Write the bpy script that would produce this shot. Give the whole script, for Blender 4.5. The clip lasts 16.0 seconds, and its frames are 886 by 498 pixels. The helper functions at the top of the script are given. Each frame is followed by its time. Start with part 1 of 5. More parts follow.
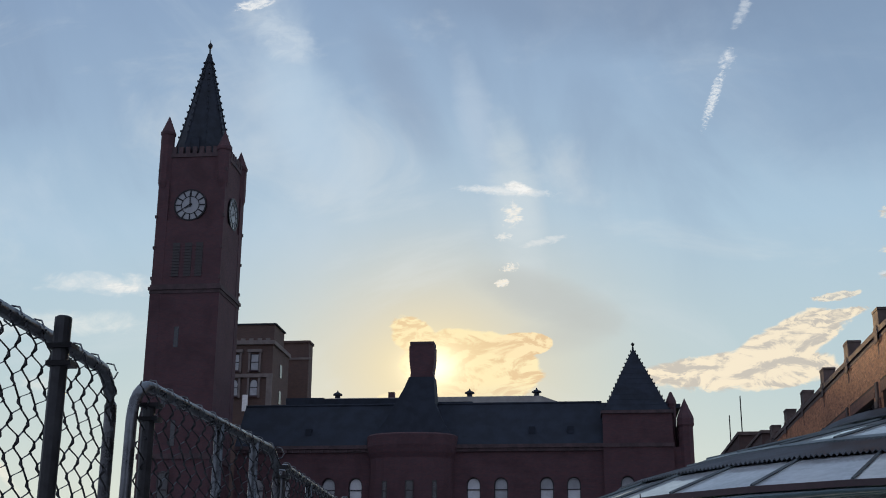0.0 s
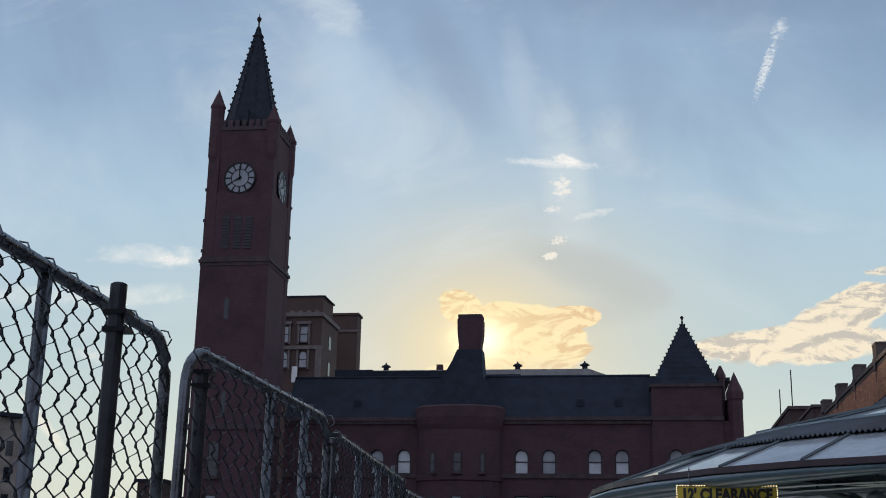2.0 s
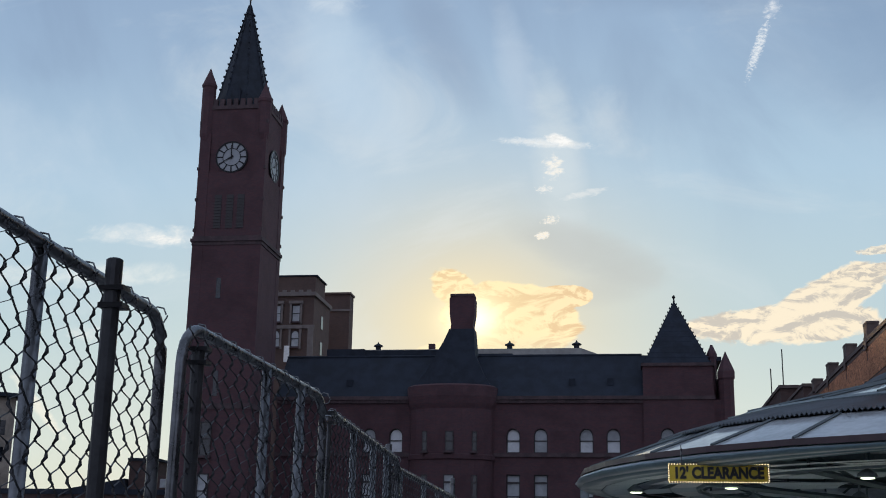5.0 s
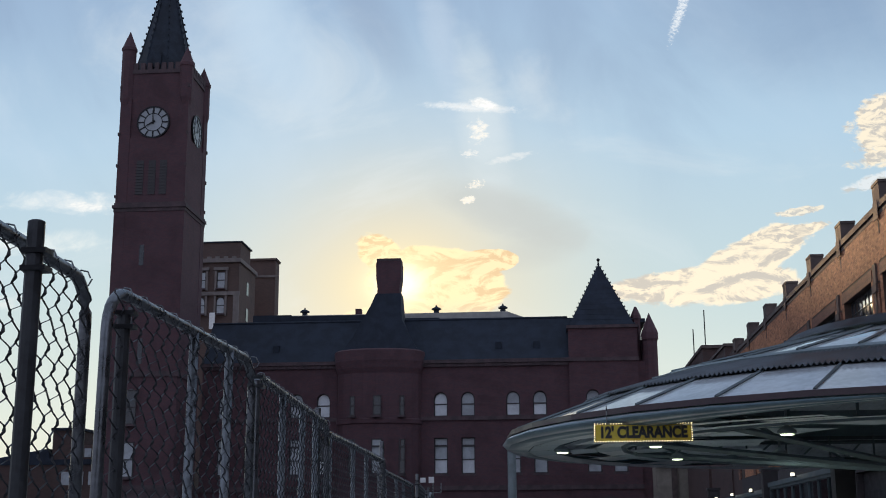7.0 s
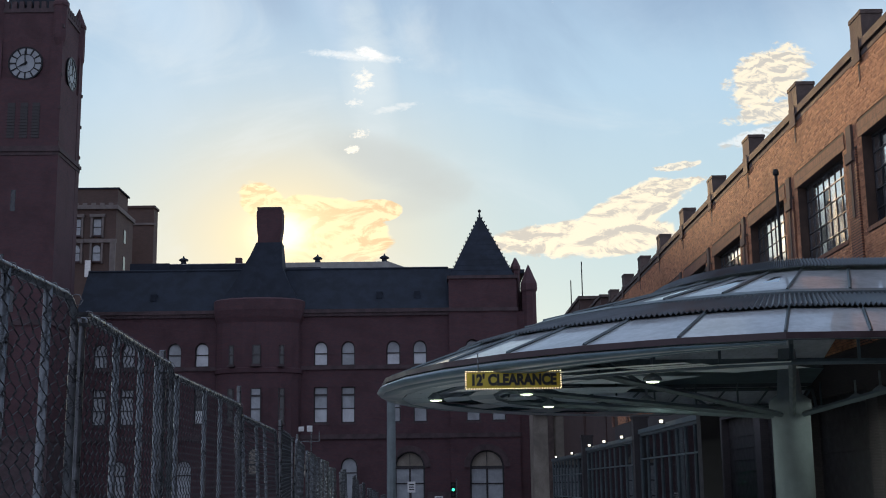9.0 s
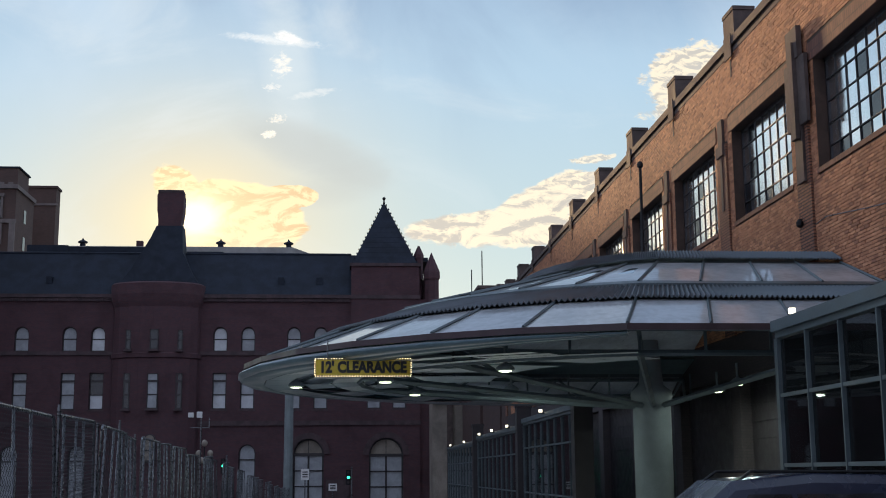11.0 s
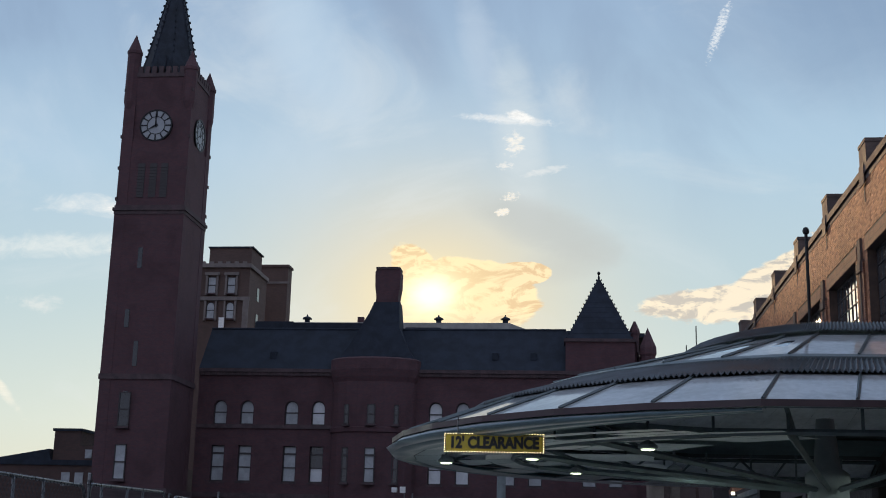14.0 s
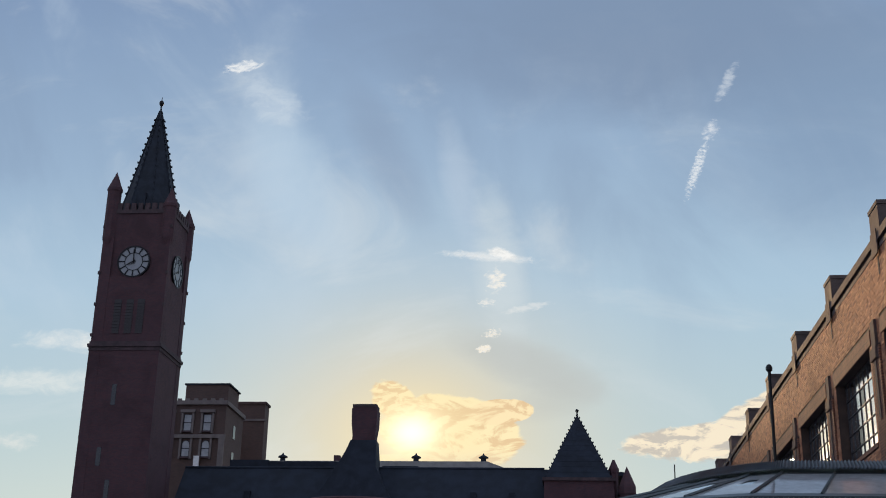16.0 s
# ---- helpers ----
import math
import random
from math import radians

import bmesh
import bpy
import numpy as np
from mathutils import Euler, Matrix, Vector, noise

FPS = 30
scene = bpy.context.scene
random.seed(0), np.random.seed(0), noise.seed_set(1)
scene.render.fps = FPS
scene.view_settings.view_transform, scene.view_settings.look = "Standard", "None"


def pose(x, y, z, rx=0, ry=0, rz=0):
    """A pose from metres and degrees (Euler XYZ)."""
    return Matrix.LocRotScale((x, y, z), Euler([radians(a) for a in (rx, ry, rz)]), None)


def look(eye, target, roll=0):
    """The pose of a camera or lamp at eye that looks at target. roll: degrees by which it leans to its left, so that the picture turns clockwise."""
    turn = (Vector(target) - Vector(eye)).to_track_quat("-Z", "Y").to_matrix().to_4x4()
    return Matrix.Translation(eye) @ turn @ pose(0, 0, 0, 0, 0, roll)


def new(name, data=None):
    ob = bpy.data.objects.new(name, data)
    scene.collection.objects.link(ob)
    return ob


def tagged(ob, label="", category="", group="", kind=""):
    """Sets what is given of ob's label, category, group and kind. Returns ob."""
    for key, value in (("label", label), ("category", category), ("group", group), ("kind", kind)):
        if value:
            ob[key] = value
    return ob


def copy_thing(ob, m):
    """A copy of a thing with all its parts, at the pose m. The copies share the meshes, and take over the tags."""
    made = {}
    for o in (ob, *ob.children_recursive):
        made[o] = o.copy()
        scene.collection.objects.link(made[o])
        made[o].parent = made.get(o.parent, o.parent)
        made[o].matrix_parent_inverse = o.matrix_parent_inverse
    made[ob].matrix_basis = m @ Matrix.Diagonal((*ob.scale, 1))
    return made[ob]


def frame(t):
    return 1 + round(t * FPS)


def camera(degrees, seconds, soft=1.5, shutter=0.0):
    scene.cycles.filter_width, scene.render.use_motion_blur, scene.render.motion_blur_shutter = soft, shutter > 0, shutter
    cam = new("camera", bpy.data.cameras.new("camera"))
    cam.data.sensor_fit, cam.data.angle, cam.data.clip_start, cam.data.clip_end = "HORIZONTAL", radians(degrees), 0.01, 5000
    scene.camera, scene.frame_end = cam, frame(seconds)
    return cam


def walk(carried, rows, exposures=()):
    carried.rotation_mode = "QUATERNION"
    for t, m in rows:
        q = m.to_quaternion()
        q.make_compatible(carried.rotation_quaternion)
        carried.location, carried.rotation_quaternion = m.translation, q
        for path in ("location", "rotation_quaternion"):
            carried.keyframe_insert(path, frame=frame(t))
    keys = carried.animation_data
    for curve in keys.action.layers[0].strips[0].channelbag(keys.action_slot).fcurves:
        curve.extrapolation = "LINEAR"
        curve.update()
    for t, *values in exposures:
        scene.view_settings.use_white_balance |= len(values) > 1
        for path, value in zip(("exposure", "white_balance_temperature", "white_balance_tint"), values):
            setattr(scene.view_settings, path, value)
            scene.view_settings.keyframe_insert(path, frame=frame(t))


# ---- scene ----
cam = camera(39.3, 16.0, soft=1.0)
PATH = [
    (0, (0.218, 0.067, 1.910), (-0.0020, 1.9680, 2.4930), 0.40),
    (0.5, (0.212, 0.082, 1.914), (-0.0180, 1.9830, 2.4900), 0.50),
    (1, (0.203, 0.101, 1.914), (-0.0380, 2.0030, 2.4820), 0.60),
    (1.5, (0.220, 0.062, 1.905), (-0.0430, 1.9650, 2.4610), 0.80),
    (2, (0.215, 0.061, 1.898), (-0.0830, 1.9640, 2.4380), 1.10),
    (2.5, (0.182, 0.100, 1.902), (-0.1550, 2.0010, 2.4230), 1.30),
    (3, (0.178, 0.113, 1.901), (-0.1870, 2.0120, 2.4110), 1.40),
    (3.5, (0.181, 0.103, 1.903), (-0.1900, 2.0020, 2.4090), 1.50),
    (4, (0.187, 0.092, 1.901), (-0.1660, 1.9930, 2.4130), 1.40),
    (6.5, (0.205, 0.078, 1.891), (0.0160, 2.0120, 2.3660), 0.10),
    (7, (0.187, 0.097, 1.888), (0.0180, 2.0380, 2.3420), -0.30),
    (7.5, (0.308, 0.077, 1.870), (0.1610, 2.0240, 2.3020), -0.50),
    (8, (0.439, 0.155, 1.863), (0.3300, 2.1090, 2.2740), -0.70),
    (8.5, (0.383, 0.168, 1.870), (0.3260, 2.1290, 2.2600), -0.80),
    (9, (0.364, 0.121, 1.851), (0.3810, 2.0860, 2.2250), -0.80),
    (9.5, (0.636, 0.151, 1.838), (0.7280, 2.1160, 2.2000), -0.70),
    (10, (0.955, 0.171, 1.846), (1.1110, 2.1330, 2.1990), -0.50),
    (12.3, (2.504, 0.557, 1.855), (2.6180, 2.5210, 2.2160), 0.50),
    (12.5, (2.660, 0.582, 1.870), (2.7400, 2.5470, 2.2360), 0.70),
    (13, (2.928, 0.694, 1.865), (2.9100, 2.6561, 2.2525), 0.94),
    (13.5, (3.195, 0.806, 1.861), (3.0670, 2.7570, 2.2820), 1.20),
    (14, (3.453, 0.973, 1.887), (3.2310, 2.9040, 2.3580), 1.40),
    (14.5, (3.523, 0.972, 1.906), (3.2450, 2.8830, 2.4290), 1.60),
    (15, (3.635, 1.000, 1.906), (3.3462, 2.8947, 2.4775), 1.59),
    (15.5, (3.747, 1.028, 1.906), (3.4909, 2.9124, 2.5252), 1.62),
    (16, (3.859, 1.056, 1.906), (3.6680, 2.9288, 2.5890), 1.29),
]
walk(cam, [(t, look(eye, target, roll)) for t, eye, target, roll in PATH], [(0, -0.14), (4, -0.1), (7, 0.05), (9, 0.12), (12.5, 0.12), (14, -0.04), (15, -0.18), (16, -0.14)])

# ---- world, sun, exposure ----
SUN_U, SUN_V = -0.124, 0.205  # the glow in the cloud
LAMP_U, LAMP_V = -0.158, 0.156  # the sun itself, low behind the roofs
world = bpy.data.worlds.new("evening_sky")
scene.world = world
world.use_nodes = True
wt = world.node_tree
wt.nodes.clear()


class Net:
    """Small helper that writes node arithmetic."""

    def __init__(self, tree):
        self.tree = tree

    def node(self, kind, **props):
        n = self.tree.nodes.new(kind)
        for k, v in props.items():
            if k == "operation":
                n.operation = v
            elif k == "blend_type":
                n.blend_type = v
            elif k == "data_type":
                n.data_type = v
            elif k == "noise_dimensions":
                n.noise_dimensions = v
        return n

    def put(self, socket, value):
        if isinstance(value, bpy.types.NodeSocket):
            self.tree.links.new(value, socket)
        elif isinstance(value, (tuple, list)) and len(value) == 3 and socket.type == "RGBA":
            socket.default_value = (*value, 1)
        else:
            socket.default_value = value

    def math(self, op, a, b=0.0, c=0.0):
        n = self.node("ShaderNodeMath", operation=op)
        self.put(n.inputs[0], a)
        self.put(n.inputs[1], b)
        self.put(n.inputs[2], c)
        return n.outputs[0]

    def add(self, a, b):
        return self.math("ADD", a, b)

    def sub(self, a, b):
        return self.math("SUBTRACT", a, b)

    def mul(self, a, b):
        return self.math("MULTIPLY", a, b)

    def step(self, x, lo, hi, a=0.0, b=1.0):
        n = self.node("ShaderNodeMapRange")
        n.interpolation_type = "SMOOTHSTEP"
        self.put(n.inputs[0], x)
        n.inputs[1].default_value, n.inputs[2].default_value = lo, hi
        n.inputs[3].default_value, n.inputs[4].default_value = a, b
        return n.outputs[0]

    def mix(self, f, a, b, blend="MIX"):
        n = self.node("ShaderNodeMix", data_type="RGBA", blend_type=blend)
        self.put(n.inputs[0], f)
        self.put(n.inputs[6], a)
        self.put(n.inputs[7], b)
        return n.outputs[2]

    def vec(self, x, y, z=0.0):
        n = self.node("ShaderNodeCombineXYZ")
        self.put(n.inputs[0], x)
        self.put(n.inputs[1], y)
        self.put(n.inputs[2], z)
        return n.outputs[0]

    def noise(self, v, scale, detail=4.0, rough=0.55, distort=0.0):
        n = self.node("ShaderNodeTexNoise")
        self.put(n.inputs["Vector"], v)
        n.inputs["Scale"].default_value = scale
        n.inputs["Detail"].default_value = detail
        n.inputs["Roughness"].default_value = rough
        n.inputs["Distortion"].default_value = distort
        return n.outputs[0]

    def ramp(self, f, stops):
        n = self.node("ShaderNodeValToRGB")
        self.put(n.inputs[0], f)
        e = n.color_ramp.elements
        while len(e) < len(stops):
            e.new(0.5)
        for el, (p, c) in zip(e, stops):
            el.position, el.color = p, (*c, 1)
        return n.outputs[0]


w = Net(wt)
coord = w.node("ShaderNodeTexCoord")
split = w.node("ShaderNodeSeparateXYZ")
wt.links.new(coord.outputs["Generated"], split.inputs[0])
dx, dy, dz = split.outputs
ahead = w.math("MAXIMUM", dy, 0.05)
U, V = w.math("DIVIDE", dx, ahead), w.math("DIVIDE", dz, ahead)
UV = w.vec(U, V)
# evening sky: pale at the horizon, blue above, dimmer and bluer to the east
west = w.ramp(w.math("MULTIPLY", V, 1.0), [(0.0, (0.74, 0.72, 0.56)), (0.10, (0.66, 0.74, 0.68)), (0.20, (0.52, 0.66, 0.70)), (0.33, (0.43, 0.60, 0.75)), (0.45, (0.33, 0.47, 0.65)), (0.62, (0.24, 0.35, 0.54))])
east = w.ramp(dz, [(0.0, (0.44, 0.46, 0.58)), (0.3, (0.42, 0.48, 0.66)), (1.0, (0.40, 0.48, 0.64))])
sky = w.mix(w.step(dy, 0.15, 0.75), east, west)
su, sv = w.sub(U, SUN_U), w.sub(V, SUN_V)
facing = w.step(dy, 0.3, 0.7)
d2 = w.add(w.mul(su, su), w.mul(w.mul(sv, sv), 1.7))
# broad warm glow round the low sun
wide = w.mul(w.math("EXPONENT", w.mul(d2, -58.0)), facing)
sky = w.mix(w.mul(wide, 0.66), sky, (0.88, 0.70, 0.41))
# veils of high haze
veil = w.noise(w.vec(w.mul(w.add(w.mul(U, 0.88), w.mul(V, 0.47)), 7.0), w.mul(w.sub(w.mul(V, 0.88), w.mul(U, 0.47)), 3.0), 3.0), 1.0, 6.0, 0.55, 0.6)
veil2 = w.noise(w.vec(w.mul(U, 5.0), w.mul(V, 9.0), 7.0), 1.0, 7.0, 0.6, 0.8)
up = w.mul(w.step(V, 0.20, 0.40), facing)
sky = w.mix(w.mul(w.mul(w.step(veil, 0.48, 0.72), 0.45), up), sky, (0.58, 0.70, 0.82))
sky = w.mix(w.mul(w.mul(w.step(veil, 0.50, 0.28), 0.40), up), sky, (0.24, 0.34, 0.50))
sky = w.mix(w.mul(w.mul(w.step(veil2, 0.50, 0.78), 0.40), facing), sky, (0.74, 0.80, 0.83))


# ragged outlines and lit folds at six sizes, shared by all the clouds
GRAINS = (8, 16, 36, 62, 120, 300)
EDGE, FOLD = {}, {}
for grain in GRAINS:
    EDGE[grain] = w.noise(w.vec(U, w.mul(V, 1.6), grain * 1.7), grain, 8.0, 0.62, 0.5)
    if grain > 20:
        f1 = w.noise(w.vec(U, w.mul(V, 2.0), grain * 2.3), grain * 0.9, 9.0, 0.62, 1.0)
        f2 = w.noise(w.vec(w.add(U, 0.10 / grain), w.mul(w.sub(V, 0.16 / grain), 2.0), grain * 2.3), grain * 0.9, 9.0, 0.62, 1.0)
        FOLD[grain] = w.step(w.add(w.mul(w.sub(f1, f2), 2.6), w.mul(w.sub(f1, 0.5), 1.9)), -0.40, 0.22)


def cloud(sky, u, v, a, b, turn, tint, shade, soft=0.5, ragged=1.2, grain=30.0, amount=1.0, fall=0.0):
    """An ellipse of cloud round (u, v), half sizes a and b, turned by degrees, with a ragged edge and folds lit from the sun's side; fall fades its lower edge."""
    grain = min(GRAINS, key=lambda g: abs(math.log(g / grain)))
    c, s = math.cos(radians(turn)), math.sin(radians(turn))
    p, q = w.sub(U, u), w.sub(V, v)
    e1 = w.add(w.mul(p, c / a), w.mul(q, s / a))
    e2 = w.sub(w.mul(q, c / b), w.mul(p, s / b))
    r2 = w.add(w.mul(e1, e1), w.mul(e2, e2))
    field = w.add(w.sub(1.0 - ragged, r2), w.mul(EDGE[grain], ragged * 2))
    mask = w.mul(w.step(field, 0.0, soft, 0.0, amount), facing)
    if fall:
        mask = w.mul(mask, w.step(e2, -1.3, -1.3 + fall))
    return w.mix(mask, sky, w.mix(FOLD[grain], shade, tint) if grain in FOLD else tint)


GOLD, GOLD_SHADE = (1.0, 0.86, 0.52), (0.80, 0.57, 0.33)
CREAM, CREAM_SHADE = (0.98, 0.86, 0.66), (0.60, 0.56, 0.50)
WHITE = (0.86, 0.87, 0.86)
# broad darker and lighter veils overhead
sky = cloud(sky, -0.155, 0.460, 0.11, 0.030, 116, (0.25, 0.34, 0.49), (0.27, 0.36, 0.51), 1.4, 0.5, 9, 0.6)
sky = cloud(sky, 0.10, 0.570, 0.36, 0.11, -4, (0.22, 0.31, 0.46), (0.25, 0.34, 0.50), 1.0, 0.4, 6, 0.9)
sky = cloud(sky, 0.26, 0.470, 0.22, 0.12, 10, (0.235, 0.345, 0.51), (0.26, 0.38, 0.54), 1.3, 0.4, 8, 0.85)
sky = cloud(sky, -0.235, 0.430, 0.10, 0.045, 118, (0.50, 0.66, 0.82), (0.46, 0.62, 0.80), 1.2, 0.5, 10, 0.6)
sky = cloud(sky, -0.088, 0.425, 0.085, 0.020, 102, (0.52, 0.64, 0.78), (0.47, 0.60, 0.76), 1.4, 0.7, 14, 0.6)
sky = cloud(sky, -0.052, 0.345, 0.10, 0.026, 98, (0.68, 0.76, 0.80), (0.60, 0.70, 0.78), 1.3, 0.7, 14, 0.6)
sky = cloud(sky, -0.030, 0.262, 0.08, 0.026, -20, (0.50, 0.54, 0.54), (0.55, 0.58, 0.56), 1.0, 0.5, 14, 0.65)
sky = cloud(sky, -0.010, 0.232, 0.06, 0.022, 12, (0.50, 0.53, 0.52), (0.55, 0.57, 0.54), 1.2, 0.5, 14, 0.45)
# gold cloud over the station roof, crisp above and fading below
sky = cloud(sky, -0.092, 0.205, 0.062, 0.032, -6, GOLD, GOLD_SHADE, 0.16, 0.34, 30, 1.0, 1.1)
sky = cloud(sky, -0.140, 0.232, 0.024, 0.016, -35, GOLD, GOLD_SHADE, 0.35, 0.6, 50, 1.0)
sky = cloud(sky, -0.052, 0.222, 0.028, 0.011, 4, (1.0, 0.82, 0.50), GOLD_SHADE, 0.16, 0.45, 44, 1.0)
sky = cloud(sky, -0.150, 0.183, 0.024, 0.004, 8, (1.0, 0.88, 0.60), GOLD, 0.6, 0.8, 70, 0.8)
sky = cloud(sky, 0.128, 0.198, 0.082, 0.017, 3, CREAM, CREAM_SHADE, 0.30, 0.75, 40, 1.0)
sky = cloud(sky, 0.165, 0.222, 0.058, 0.018, 25, CREAM, CREAM_SHADE, 0.30, 0.75, 44, 1.0)
sky = cloud(sky, 0.195, 0.240, 0.036, 0.006, 12, CREAM, CREAM_SHADE, 0.30, 0.9, 70, 1.0)
sky = cloud(sky, 0.205, 0.258, 0.022, 0.004, 8, CREAM, CREAM_SHADE, 0.5, 1.2, 90, 0.8)
sky = cloud(sky, 0.285, 0.336, 0.042, 0.024, 28, CREAM, CREAM_SHADE, 0.4, 1.1, 50, 0.95)
sky = cloud(sky, 0.290, 0.304, 0.046, 0.010, 10, CREAM, CREAM_SHADE, 0.5, 1.1, 60, 0.9)
sky = cloud(sky, 0.275, 0.284, 0.038, 0.007, 16, WHITE, CREAM_SHADE, 0.6, 1.2, 70, 0.7)
# wisp and broken puffs above the sun
sky = cloud(sky, -0.062, 0.357, 0.050, 0.0050, -6, (0.88, 0.91, 0.92), WHITE, 1.3, 1.1, 90, 0.75)
sky = cloud(sky, -0.052, 0.360, 0.014, 0.0055, -14, (0.98, 0.98, 0.96), WHITE, 0.9, 0.9, 160, 0.95)
sky = cloud(sky, -0.056, 0.335, 0.010, 0.012, 10, (0.99, 0.94, 0.84), WHITE, 1.5, 2.6, 120, 0.9)
sky = cloud(sky, -0.064, 0.316, 0.008, 0.004, 0, (0.97, 0.93, 0.86), WHITE, 1.5, 2.4, 300, 0.7)
sky = cloud(sky, -0.030, 0.311, 0.022, 0.004, 10, WHITE, WHITE, 1.2, 1.6, 140, 0.5)
sky = cloud(sky, -0.059, 0.289, 0.008, 0.005, 10, (1.0, 0.92, 0.78), WHITE, 1.5, 2.4, 300, 0.9)
sky = cloud(sky, -0.066, 0.2755, 0.007, 0.004, 10, (1.0, 0.92, 0.78), WHITE, 0.8, 1.6, 360, 0.9)
# broken trail to the north
sky = cloud(sky, 0.117, 0.436, 0.032, 0.0050, 70, (0.84, 0.88, 0.91), (0.62, 0.70, 0.80), 1.2, 1.8, 230, 0.9)
sky = cloud(sky, 0.131, 0.471, 0.012, 0.007, 60, (0.80, 0.84, 0.89), (0.60, 0.68, 0.79), 1.4, 2.2, 120, 0.8)
sky = cloud(sky, 0.148, 0.520, 0.024, 0.006, 65, (0.70, 0.76, 0.83), (0.60, 0.68, 0.78), 1.2, 1.4, 120, 0.6)
sky = cloud(sky, -0.292, 0.547, 0.021, 0.007, 8, (0.90, 0.92, 0.93), (0.70, 0.76, 0.83), 0.9, 1.5, 170, 0.9)
sky = cloud(sky, -0.262, 0.510, 0.045, 0.024, -35, (0.62, 0.72, 0.82), (0.54, 0.65, 0.78), 1.2, 1.1, 36, 0.65)
# thin banks to the south
sky = cloud(sky, -0.41, 0.283, 0.075, 0.012, -4, (0.90, 0.91, 0.89), (0.76, 0.82, 0.84), 1.3, 1.5, 46, 0.65)
sky = cloud(sky, -0.395, 0.279, 0.020, 0.005, -6, (0.97, 0.96, 0.92), WHITE, 1.0, 1.3, 120, 0.7)
sky = cloud(sky, -0.47, 0.248, 0.120, 0.014, 0, (0.86, 0.89, 0.86), (0.74, 0.81, 0.81), 1.3, 1.3, 30, 0.6)
sky = cloud(sky, -0.463, 0.198, 0.028, 0.009, -8, (0.94, 0.91, 0.86), (0.80, 0.82, 0.80), 1.8, 1.8, 62, 0.5)
sky = cloud(sky, -0.497, 0.133, 0.048, 0.006, -46, (0.94, 0.91, 0.80), (0.90, 0.87, 0.76), 1.2, 0.9, 60, 0.8)
# the sun behind the thin edge of the cloud
core = w.mul(w.math("EXPONENT", w.mul(d2, -2600.0)), facing)
halo = w.mul(w.math("EXPONENT", w.mul(d2, -420.0)), facing)
sky = w.mix(w.mul(halo, 0.62), sky, (1.0, 0.84, 0.46))
sky = w.mix(core, sky, (1.7, 1.5, 1.05))
nishita = w.node("ShaderNodeTexSky")
nishita.sky_type, nishita.sun_disc = "NISHITA", False
nishita.sun_elevation, nishita.sun_rotation = math.atan(LAMP_V), math.atan(LAMP_U)
bg_sky, bg_low, both, out = w.node("ShaderNodeBackground"), w.node("ShaderNodeBackground"), w.node("ShaderNodeAddShader"), w.node("ShaderNodeOutputWorld")
wt.links.new(sky, bg_sky.inputs[0])
bg_sky.inputs[1].default_value = 1.0
wt.links.new(nishita.outputs[0], bg_low.inputs[0])
bg_low.inputs[1].default_value = 0.004
wt.links.new(bg_sky.outputs[0], both.inputs[0])
wt.links.new(bg_low.outputs[0], both.inputs[1])
wt.links.new(both.outputs[0], out.inputs[0])

sun = new("sun", bpy.data.lights.new("sun", "SUN"))
sun.data.energy, sun.data.angle, sun.data.color = 5.0, radians(3.0), (1.0, 0.66, 0.36)
sun.matrix_world = look((LAMP_U * 300, 300, LAMP_V * 300), (0, 0, 0))

# ---- materials ----


def material(name, colour, rough=0.7, metal=0.0, var=0.25, scale=3.0, fine=40.0, bump=0.15, spec=0.5, stain=None):
    """A painted, stone or metal surface: large stains, fine grain, relief and changing gloss."""
    m = bpy.data.materials.new(name)
    m.use_nodes = True
    n = Net(m.node_tree)
    b = m.node_tree.nodes["Principled BSDF"]
    tc = n.node("ShaderNodeTexCoord").outputs["Object"]
    big, small = n.noise(tc, scale, 5.0, 0.6, 0.3), n.noise(tc, fine, 3.0)
    dark = tuple(c * (1 - var) for c in colour)
    light = tuple(min(1, c * (1 + var)) for c in colour)
    col = n.mix(n.step(big, 0.32, 0.68), stain or dark, light)
    col = n.mix(n.mul(n.step(small, 0.35, 0.75), 0.35), col, dark)
    n.put(b.inputs["Base Color"], col)
    n.put(b.inputs["Roughness"], n.step(big, 0.3, 0.7, max(0.03, rough - 0.1), min(1, rough + 0.1)))
    b.inputs["Metallic"].default_value = metal
    b.inputs["Specular IOR Level"].default_value = spec
    if bump:
        bp = n.node("ShaderNodeBump")
        bp.inputs["Strength"].default_value = bump
        bp.inputs["Distance"].default_value = 0.01
        n.put(bp.inputs["Height"], small)
        n.put(b.inputs["Normal"], bp.outputs[0])
    return m


